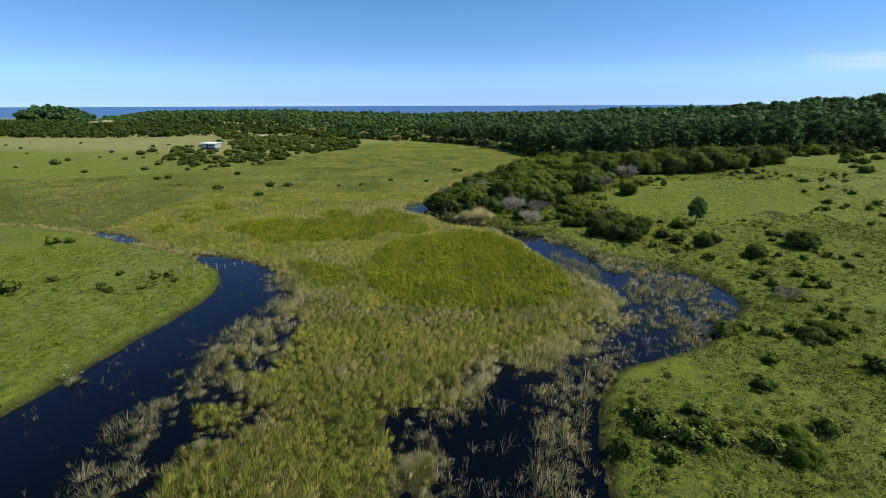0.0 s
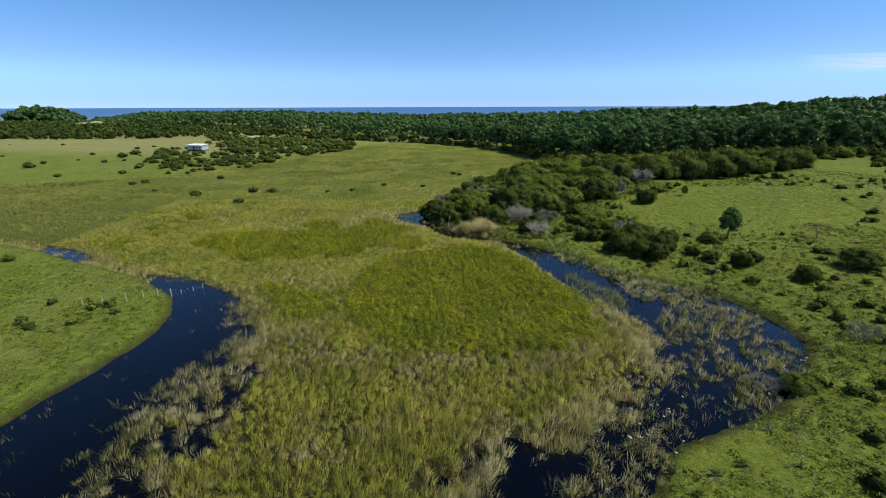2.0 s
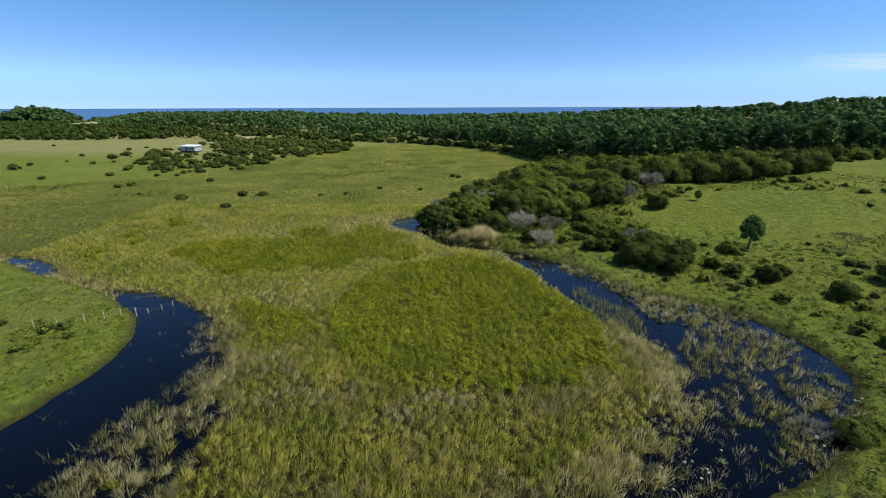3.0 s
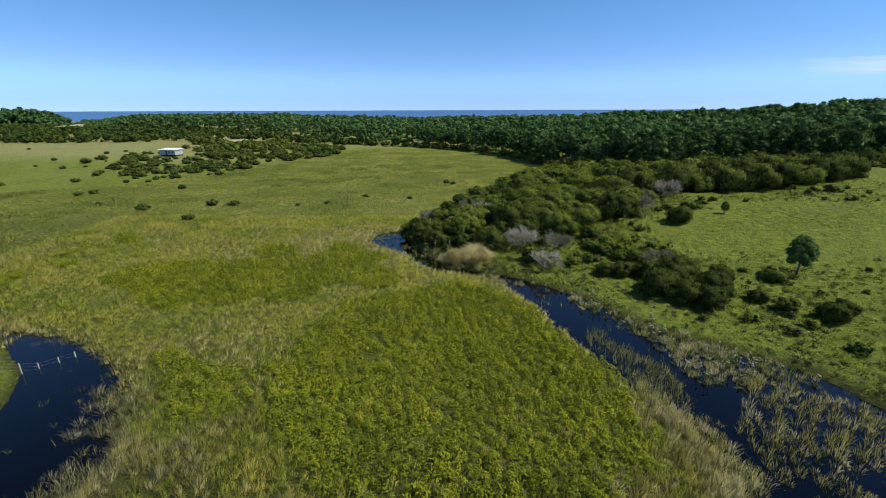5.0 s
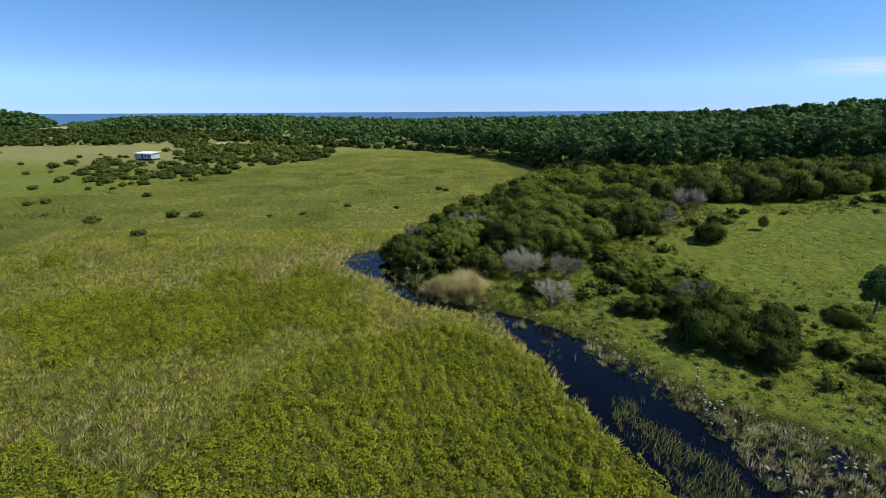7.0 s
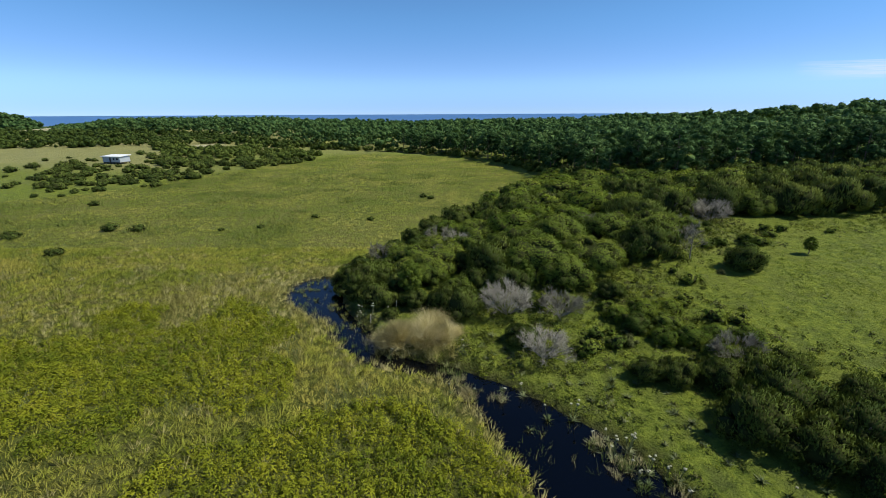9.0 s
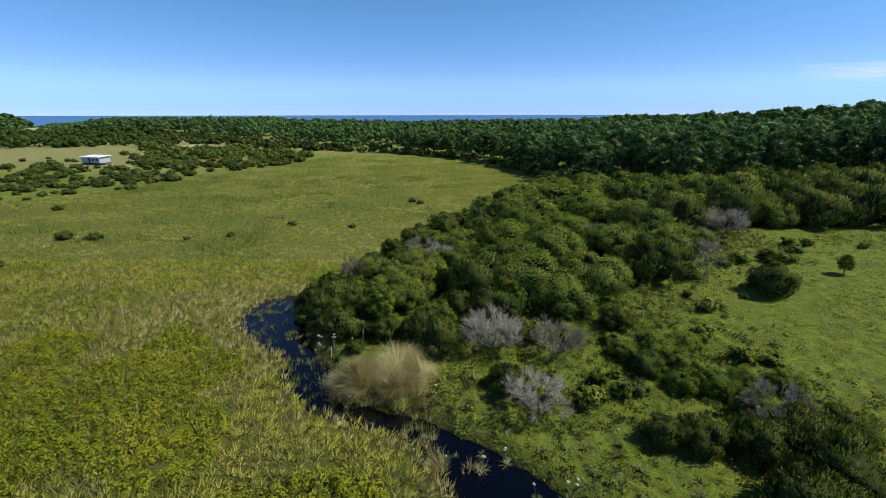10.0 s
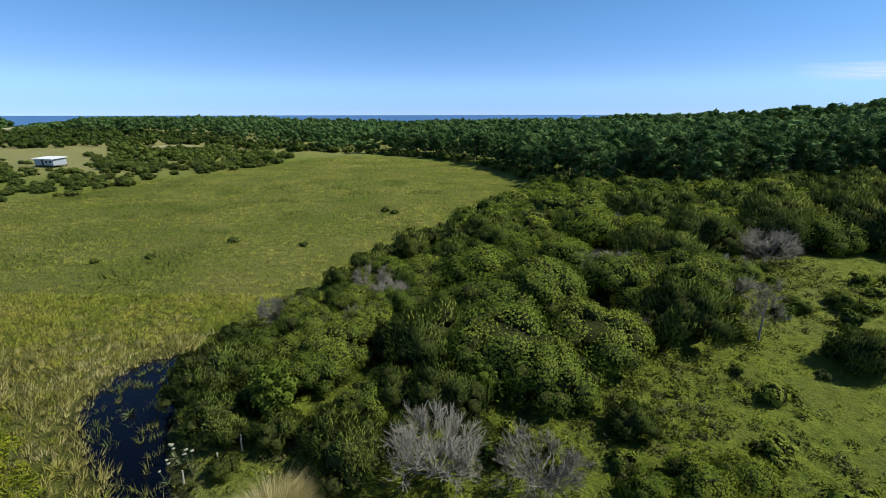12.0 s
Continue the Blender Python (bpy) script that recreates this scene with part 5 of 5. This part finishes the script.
def build_west():
    for x, y, s in ((-57.1, 127.5, 0.5), (-60.2, 144.0, 0.55), (-54.2, 143.6, 0.5), (-20.9, 155.0, 0.35), (2.4, 180.0, 0.4), (-29.8, 146.2, 0.28), (-7.9, 152.8, 0.3), (-74.8, 138.6, 0.45),
                    (-105.3, 160.4, 0.5), (4.6, 178.0, 0.35), (-92, 145, 0.3), (-37, 144, 0.25)):
        FAR_BUSH.at(x, y, s)
    for x, y, s in ((-62.6, 55.6, 1.6), (-66, 57.5, 1.3), (-45.4, 62.0, 1.1), (-43.8, 62.8, 0.9), (-74.5, 80.1, 1.2), (-77.2, 79.3, 1.4), (-50.5, 57.5, 0.9), (-48.5, 56.2, 0.8), (-60, 60, 0.8), (-65, 52.5, 1.2),
                    (-52, 63, 0.7), (-41.5, 60.5, 0.7), (-44.5, 57.5, 0.7)):
        SMALL.at(x, y, s)
    # scrub round the house and over the hills behind
    x, y = scatter(-330, -50, 180, 425, 0.045, rng)
    low = rounded([(-100, 192), (-88, 224), (-74, 252), (-62, 270), (-56, 300), (-80, 330), (-130, 345), (-190, 345), (-150, 305), (-124, 262), (-118, 236), (-140, 226), (-150, 214), (-135, 196), (-112, 184)])
    far = rounded([(-520, 395), (-400, 345), (-300, 322), (-230, 320), (-170, 345), (-120, 362), (-60, 338), (-60, 372), (-120, 400), (-190, 425), (-300, 460), (-520, 560)])
    a = outline_distance(x, y, low)
    front = step(-110, -118, x) * step(262, 240, y)
    ok = (a < 0) & (np.hypot((x + 140) * 0.8, (y - 335) * 0.6) > 14) & (rng.random(len(x)) < 0.5 + 0.45 * step(235, 262, y) - 0.2 * front)
    sx, sy = x[ok], y[ok]
    order = np.argsort(sy + 0.3 * np.abs(sx))
    for px, py in zip(sx[order][:118], sy[order][:118]):
        FAR_BUSH.at(px, py, rng.uniform(0.4, 1.15) * (0.7 if py < 240 else 1.0))
    edge = np.array(WOOD_EDGE[5:14], float)
    under = np.concatenate([a + (b - a) * rng.random((int(np.hypot(*(b - a)) / 2.6), 1)) + rng.normal(0, 1.6, (int(np.hypot(*(b - a)) / 2.6), 2)) for a, b in zip(edge, edge[1:])])
    under = under[~in_marsh(under[:, 0], under[:, 1], 1.5)]
    stuff("wood_edge_scrub", crowns_far(under[:, 0], under[:, 1], 2.6, 4.6, 26, rng, 5, 0.6, 0.4), LEAF_DARK, "dark scrub under the edge of the pine wood", "scrub")
    for k in range(46):
        px, py = rng.normal(-132, 20), rng.normal(252, 20)
        if math.hypot(px + 136, py - 249.5) > 9 and not in_marsh(np.array([px]), np.array([py]), 2)[0] and not (py < 252 and 0.45 * (249.5 - py) - 7 < px + 136 < 249.5 - py + 7):
            FAR_BUSH.at(px, py, rng.uniform(0.3, 0.9))
    stuff("hill_scrub", crowns_far(sx[order][118:], sy[order][118:], 3.0, 5.5, 14, rng, 4, 0.6, 0.5), LEAF_DARK, "dark green scrub behind the house", "scrub")
    x, y = scatter(-156, -76, 180, 246, 0.06, rng)
    front = rounded([(-115, 184), (-96, 180), (-77, 199), (-86, 226), (-100, 236), (-126, 240), (-150, 240), (-141, 220)])
    ok = (outline_distance(x, y, front) < 0) & (rng.random(len(x)) < 0.15 + step(0.44, 0.58, fbm(x / 9, y / 9, 94, 2))) & (np.hypot(x + 136, y - 249) > 9)
    for px, py in zip(x[ok][:80], y[ok][:80]):
        FAR_BUSH.at(px, py, rng.uniform(0.3, 0.85))
    for px, py, s in ((-130, 213, 0.85), (-131.6, 195, 0.6), (-129, 182, 0.5), (-107.8, 157.4, 0.45), (-75.4, 138.2, 0.5), (-83.7, 169.7, 0.5)):
        FAR_BUSH.at(px, py, s)
    x, y = scatter(-520, -50, 315, 560, 0.06, rng)
    ok = (outline_distance(x, y, far) < 0) & (rng.random(len(x)) < 0.35 + 0.65 * step(0.34, 0.44, fbm(x / 18, y / 18, 95, 3))) & (np.hypot((x + 143) * 0.8, (y - 343) * 0.9) > 15) & (np.hypot((x + 374) / 36, (y - 470) / 36) > 1)
    stuff("hill_scrub", crowns_far(x[ok], y[ok], 3.0, 5.5, 8, rng, 3, 0.6, 0.6), LEAF_DARK, "dark green scrub covering the hills", "scrub")
    x, y = spaced(-345, -95, 178, 330, 9.0, rng)
    ok = ~in_marsh(x, y, 2) & (a[0] > -1e9) & (rng.random(len(x)) < 0.2)
    for px, py in zip(x[ok][::2][:28], y[ok][::2][:28]):
        FAR_BUSH.at(px, py, rng.uniform(0.2, 0.5))
    x, y = spaced(-534, -414, 490, 580, 6, rng)
    ok = np.hypot((x + 477) / 42, (y - 536) / 24) < 1
    stuff("tall_grove", crowns_far(x[ok], y[ok], 9 + 15 * (1 - np.hypot((x[ok] + 480) / 42, (y[ok] - 536) / 24) ** 2), 11.0, 14, rng, 12, 0.88, 0.1), NEEDLE, "tall dark grove on the headland by the beach", "trees")


def crowns_far(x, y, tall, wide, tufts, r, k=4, deep=0.42, uneven=0.18):
    """Many plain pines far off, as one."""
    n = len(x)
    z = height(x, y)
    grow = r.uniform(1 - uneven, 1 + uneven, n)
    h = np.asarray(tall) * grow
    a, q = r.random((n, k)) * 2 * np.pi, np.sqrt(r.random((n, k))) * 0.33 * wide * grow[:, None]
    c = np.stack([x[:, None] + np.cos(a) * q, y[:, None] + np.sin(a) * q, z[:, None] + h[:, None] * (0.9 - deep * r.random((n, k)) - 0.03 * q)], -1).reshape(-1, 3)
    rad = (r.uniform(0.17, 0.30, (n, k)) * wide * grow[:, None]).ravel()
    v, t = ICO
    verts = c[:, None] + v[None] * (rad[:, None] * np.array([1, 1, 0.8]))[:, None] * 0.85 * (1 + 0.15 * r.normal(size=(len(c), len(v), 1)))
    hearts = (verts.reshape(-1, 3), (np.arange(len(c))[:, None, None] * len(v) + t[None]).reshape(-1, 3), np.tile(v, (len(c), 1)))
    way = unit(r.normal(size=(len(c), tufts, 3)))
    way[..., 2] = np.abs(way[..., 2]) * 0.9 - 0.1
    pos = c[:, None] + way * rad[:, None, None] * r.uniform(0.85, 1.2, (len(c), tufts, 1))
    return join([burst(*hearts, r), leaves(pos.reshape(-1, 3), way.reshape(-1, 3), r.uniform(0.5, 1.1, len(c) * tufts), r, 0.5, 0.5)])


def build_woods():
    x, y = spaced(-620, 420, 150, 700, 4.6, rng)
    inside = -outline_distance(x, y, WOOD)
    ok = (inside > 0) & (inside < 16) & (x > -60) & (x < 190)
    px, py = keep(ok, x, y)
    order = np.argsort(np.hypot(px - 10, py - 60))[:215]
    for i in order:
        PINES.at(px[i], py[i], rng.uniform(0.6, 1.05))
    taken = set(order.tolist())
    rest = np.array([i for i in range(len(px)) if i not in taken], int)
    near = (inside > 0) & (inside < 60) & ~ok & (np.abs(x) < 420)
    wx, wy = np.concatenate([px[rest], x[near]]), np.concatenate([py[rest], y[near]])
    few = rng.random(len(wx)) < 0.5
    wx, wy = wx[few], wy[few]
    away = np.hypot((wx + 374) / 40, (wy - 472) / 42) > 1
    wx, wy = wx[away], wy[away]
    tall = 11.5 * (0.3 + 0.7 * step(-0.80, -0.66, wx / (wy - 30)))
    stuff("pine_wood", crowns_far(wx, wy, tall, 6.8, 16, rng, 3, 0.6, 0.3), NEEDLE, "dark green pine wood", "woods")
    x, y = spaced(40, 420, 180, 420, 6.8, rng)
    inside = -outline_distance(x, y, WOOD)
    ok = (inside >= 60) & (inside < 150) & (x < 1.0 * y + 60)
    stuff("pine_wood", crowns_far(x[ok], y[ok], 10.6, 7.2, 16, rng, 3, 0.4, 0.25), NEEDLE, "dark green pine wood on the rising ground", "woods")
    x, y = spaced(-700, 520, 200, 880, 10.5, rng)
    inside = -outline_distance(x, y, WOOD)
    ok = (inside > 57) & ((x < 40) | (inside > 145)) & (np.abs(x) < 0.95 * y + 60)
    ok &= np.hypot((x + 374) / 40, (y - 472) / 42) > 1
    tall = 11.0 * (0.3 + 0.7 * step(-0.80, -0.66, x[ok] / (y[ok] - 30)))
    stuff("pine_wood", crowns_far(x[ok], y[ok], tall, 10.5, 10, rng, 3, 0.42, 0.3), NEEDLE, "dark green pine wood reaching to the coast", "woods")


build_east()
build_west()
build_woods()
for kind in (ROUND, ROUND_BACK, BRIGHT, BRIGHT_BACK, DARK, DARK_BACK, SMALL, SMALL_BRIGHT, SMALL_GREY, FAR_BUSH, DEAD, DEAD_TREE, PINES):
    kind.done()


# ---- house, fence ----
def build_house():
    x, y = -136.0, 249.5
    ob = tagged(new("house"), "small pale house with a flat white roof on short posts", "house")
    ob.matrix_basis = pose(x, y, float(height(np.array([x]), np.array([y]))[0]), 0, 0, -12)
    w, d, low, top = 9.0, 5.0, 0.7, 3.0
    for name, lo, hi in (("wall", (-w / 2, -d / 2, low), (w / 2, -d / 2 + 0.15, top)), ("wall", (-w / 2, d / 2 - 0.15, low), (w / 2, d / 2, top)),
                         ("wall", (-w / 2, -d / 2 + 0.15, low), (-w / 2 + 0.15, d / 2 - 0.15, top)), ("wall", (w / 2 - 0.15, -d / 2 + 0.15, low), (w / 2, d / 2 - 0.15, top))):
        part(name, box(lo, hi), WALL_PAINT, ob, "pale blue-grey wall")
    v, t = box((-w / 2 - 0.5, -d / 2 - 0.6, top), (w / 2 + 0.5, d / 2 + 0.5, top + 0.22))
    v = [(a, b, c + 0.07 * (b + d / 2)) for a, b, c in v]
    part("roof", (v, t), WHITE_METAL, ob, "flat white sheet roof")
    part("floor_frame", box((-w / 2, -d / 2, low - 0.18), (w / 2, d / 2, low - 0.004)), DARK_TIMBER, ob, "dark timber floor frame")
    for k in range(6):
        for side in (-1, 1):
            px = -w / 2 + 0.3 + k * (w - 0.6) / 5
            part("post", box((px - 0.12, side * (d / 2 - 0.3) - 0.12, -0.5), (px + 0.12, side * (d / 2 - 0.3) + 0.12, low - 0.18)), DARK_TIMBER, ob)
    for k, px in enumerate((1.4, 3.2)):
        win = part("window", box((px - 0.6, -d / 2 - 0.05, 1.5), (px + 0.6, -d / 2 - 0.002, 2.5)), WHITE_METAL, ob, "white window frame")
        part("pane", box((px - 0.52, -d / 2 - 0.06, 1.58), (px + 0.52, -d / 2 - 0.052, 2.42)), GLASS, win, "dark glass pane")
    part("door", box((-1.0, -d / 2 - 0.04, low + 0.02), (-0.1, -d / 2 - 0.002, low + 2.02)), DARK_TIMBER, ob, "dark timber door")


def build_fence():
    ob = tagged(new("fence"), "wire fence on pale wooden posts running into the creek", "fence")
    spots = [(-47.0, 62.2), (-45.0, 63.0), (-42.7, 64.2), (-41.0, 65.1), (-39.6, 66.0), (-38.4, 67.0), (-37.5, 67.9), (-36.4, 69.0), (-35.6, 70.0)]
    tops = []
    for k, (x, y) in enumerate(spots):
        z = float(height(np.array([x]), np.array([y]))[0])
        lift = max(z, 0) + (1.2 if z > 0 else 0.7)
        lx, ly = rng.normal(0, 0.05, 2)
        part("post", limb((x, y, min(z, 0) - 0.3), (x + lx, y + ly, lift), 0.06, 0.05, 7), POST_WOOD, ob)
        tops.append((x, y, lift))
    for drop in (0.12, 0.45, 0.8):
        part("wire", join([limb(np.array(a) - (0, 0, drop), np.array(b) - (0, 0, drop), 0.006, 0.006, 3) for a, b in zip(tops, tops[1:])]), WIRE, ob)


build_house()
build_fence()


# ---- waterside plants ----
def make_tussock(seed, material=TUSSOCK, label="arching straw-coloured tussock of tall grass at the creek"):
    """A pampas-like clump of arching straw leaves."""
    r = np.random.default_rng(seed)
    n = 900
    a, q = r.random(n) * 2 * np.pi, np.sqrt(r.random(n)) * 0.55
    pos = np.stack([np.cos(a) * q, np.sin(a) * q, np.full(n, -0.05)], 1)
    h = r.uniform(1.0, 2.7, n) * (1.05 - 0.6 * q)
    lean = np.stack([np.cos(a), np.sin(a)], 1) * (0.3 + 2.3 * q * r.uniform(0.3, 1.25, n))[:, None]
    lean = lean + r.normal(0, 0.22, 2) * h[:, None]
    ob = tagged(new("tussock_grass"), label, "tussock grass")
    part("leaf_tuft", blades(pos, h, r.uniform(0.02, 0.04, n), lean, r), material, ob)
    return ob


def make_eryngo(seed, flowers):
    """A spiny rosette with tall flower stalks."""
    r = np.random.default_rng(seed)
    n = 34
    a = np.arange(n) * 2.4
    out = r.uniform(0.25, 0.8, n)
    pos = np.stack([np.cos(a) * 0.08, np.sin(a) * 0.08, np.full(n, 0.0)], 1)
    ob = tagged(new("eryngo"), "pale green spiny rosette plant with whitish flower heads" if flowers else "pale green spiny rosette plant", "rosette plant")
    v, t, m = blades(pos, 0.85 - 0.75 * out, np.full(n, 0.085), np.stack([np.cos(a) * out, np.sin(a) * out], 1), r)
    t = np.where(t % 5 < 2, t % 5, t)
    used, t = np.unique(t, return_inverse=True)
    part("rosette", (v[used], t.reshape(-1, 3), m[used]), ERYNGO, ob)
    for k in range(flowers):
        b = r.random() * 2 * np.pi
        tip = np.array([math.cos(b) * 0.3, math.sin(b) * 0.3, r.uniform(1.3, 2.0)])
        stalk = part("stalk", limb((0, 0, 0), tip, 0.022, 0.014, 4), ERYNGO, ob)
        heads = lump(tip, np.array([0.10, 0.10, 0.055]), r, True, 0.4)
        part("flower_head", heads, FLOWER, stalk, "whitish flower head")
    return ob


TUFTS = Kind([make_tussock(300 + k) for k in range(3)])
PALE_TUFTS = Kind([make_tussock(310 + k, REED_PALE, "pale grey-green drooping tussock in the marsh") for k in range(2)])
for k in range(26):
    a, q = k * 2.4, math.sqrt((k + 0.5) / 26)
    TUFTS.at(6.7 + 3.9 * q * math.cos(a), 98.9 + 1.8 * q * math.sin(a), rng.uniform(0.6, 1.3) * (1.2 - 0.35 * q))
x, y = rng.uniform(2.4, 10.6, 34), rng.uniform(-0.9, 0.9, 34)
clumps("dry_reed_tufts", x, 97.6 - 0.22 * (x - 3) + y, 0.95, 1.0, 60, 0.03, REED_TAN, "brownish dry grass hanging over the creek below the tussocks", low=0.0)
for x, y, s in ((11.4, 90.0, 0.7), (-37.0, 36.5, 0.45), (-36.2, 37.4, 0.4)):
    TUFTS.at(x, y, s)
for x, y, s in ((-36.4, 36.6, 0.35), (-2.2, 25.6, 0.55), (-1.2, 26.4, 0.4), (-20.4, 41.6, 0.42), (-19.2, 42.4, 0.4), (-17.0, 40.4, 0.38), (-19.0, 27.4, 0.42), (-17.6, 26.6, 0.45), (2.6, 34.4, 0.4),
                (-22.2, 38.6, 0.4), (-9.0, 30.4, 0.4), (6.4, 29.6, 0.42), (7.4, 31.0, 0.38), (9.2, 33.0, 0.4)):
    PALE_TUFTS.at(x, y, s, sink=-0.05)
TUFTS.done()
PALE_TUFTS.done()
BAY_PLANTS = ((-0.6, 103.4), (0.4, 102.6), (-0.9, 105.0), (1.6, 102.2), (-0.2, 104.4), (0.9, 103.6), (2.2, 101.4), (10.6, 96.4), (11.2, 96.9), (11.0, 95.7))
PLANTS = Kind([make_eryngo(320, 0), make_eryngo(321, 0), make_eryngo(322, 1), make_eryngo(323, 2), make_eryngo(324, 3)])


def build_eryngo():
    x, y = spaced(-8, 46, 24, 112, 1.5, rng)
    d = outline_distance(x, y, EAST_ARM)
    water, bank = (d < 0) & (d > -3.0), (d >= 0) & (d < 6)
    right = (-outline_distance(x, y, UPLAND) > -4) & ((y < 94) | (rng.random(len(x)) < 0.3))
    clump = fbm(x / 3, y / 3, 97, 2)
    ok = right & ((water & (rng.random(len(x)) < 0.55 * step(0.45, 0.65, clump))) | (bank & (rng.random(len(x)) < 0.34 * step(0.4, 0.6, clump))))
    some = rng.permutation(np.flatnonzero(ok))[:290]
    for px, py, wet in zip(x[some], y[some], water[some]):
        c = PLANTS.at(px, py, rng.uniform(0.65, 1.1), which=(2 + rng.integers(3)) if wet and rng.random() < 0.7 else rng.integers(3))
        c.location.z = max(c.location.z, -0.05)


def build_bank_eryngo():
    """Plain rosettes in the short grass of the bank."""
    x, y = spaced(11, 44, 62, 99, 1.5, rng)
    up = -outline_distance(x, y, UPLAND)
    some = rng.permutation(np.flatnonzero((up > 0.6) & (up < 7.5)))[:80]
    for px, py in zip(x[some], y[some]):
        PLANTS.at(px, py, rng.uniform(0.55, 0.95), which=rng.integers(2))


def build_shoal_eryngo():
    """Flowering rosettes standing on the shoals."""
    x, y = spaced(5, 40, 20, 88, 1.05, rng)
    d = np.minimum(np.minimum(outline_distance(x, y, NORTH_SHOAL), outline_distance(x, y, MID_SHOAL)), outline_distance(x, y, EAST_SHOAL))
    ok = (d < 0.5) & (rng.random(len(x)) < np.where(y < 50, 0.3, 0.6))
    for px, py in zip(x[ok][:130], y[ok][:130]):
        c = PLANTS.at(px, py, rng.uniform(0.6, 1.0), which=rng.integers(3) if py < 50 else 1 + rng.integers(4))
        c.location.z = max(c.location.z, -0.05)


build_eryngo()
build_shoal_eryngo()
build_bank_eryngo()
for k, (x, y) in enumerate(BAY_PLANTS):
    PLANTS.at(x, y, 0.85 + 0.1 * (k % 3), which=(4, 1, 3, 0, 2)[k % 5])
PLANTS.at(-36.8, 35.6, 1.1, which=4).location.z = -0.05
PLANTS.at(-36.0, 36.0, 0.9, which=3).location.z = -0.05
PLANTS.done()


def build_posts():
    """Single grey posts by the tussocks."""
    for k, (x, y, tall) in enumerate(((2.6, 103.6, 1.3), (3.4, 105.0, 1.2), (0.7, 103.0, 1.0))):
        z = float(height(np.array([x]), np.array([y]))[0])
        ob = new("fence_post", mesh_of("fence_post", *limb((0, 0, -0.3), (0.08, 0.03, tall), 0.06, 0.05, 7)[:2], POST_WOOD))
        ob.matrix_basis = pose(x, y, z)
        tagged(ob, "weathered pale wooden post at the water's edge", "post", "posts at the creek")


build_posts()


# ---- cloud ----
def build_cloud():
    """A thin wisp high over the sea."""
    n = Nodes("cloud", 1.0, 0.0)
    n.bsdf.inputs["Base Color"].default_value = (0.9, 0.92, 0.95, 1)
    pos = n.put("TexCoord").outputs["Generated"]
    streak = n.put("Mapping", [("Vector", pos), ("Scale", (3.0, 1.0, 9.0))]).outputs[0]
    soft = n.noise(1.0, 5.0, 0.6, streak)
    x = n.put("SeparateXYZ", [(0, pos)])
    fade = lambda v: n.math("MULTIPLY", n.math("MULTIPLY", v, n.math("SUBTRACT", 1.0, v)), 4.0)
    body = n.math("MULTIPLY", fade(x.outputs[0]), n.math("POWER", fade(x.outputs[2]), 1.5))
    alpha = n.math("MULTIPLY", body, n.math("MULTIPLY", n.math("MAXIMUM", n.math("SUBTRACT", soft, 0.25), 0.0), 2.6))
    # emission in place of sunlight on the wisp
    veil = n.put("Emission", [("Color", (0.80, 0.90, 1.0, 1)), ("Strength", 0.85)])
    clear = n.put("BsdfTransparent")
    seen = n.put("MixShader", [(0, alpha), (1, clear.outputs[0]), (2, veil.outputs[0])])
    n.tree.links.new(seen.outputs[0], n.tree.nodes["Material Output"].inputs["Surface"])
    for x0, x1, z0, z1 in ((3350, 5500, 300, 480),):
        xs = np.linspace(x0, x1, 24)
        low = z0 + 60 * (xs - x0) / (x1 - x0)
        v = np.concatenate([np.stack([xs, np.full(24, 4600.0), low], 1), np.stack([xs, np.full(24, 4600.0), low + z1 - z0], 1)])
        i = np.arange(23)
        t = np.concatenate([np.stack([i, i + 1, i + 25], 1), np.stack([i, i + 25, i + 24], 1)])
        ob = new("cloud", mesh_of("cloud", v, t, n.mat))
        ob.visible_shadow = False
        tagged(ob, "thin white wisp of cloud over the sea", "cloud", kind="structure")


build_cloud()
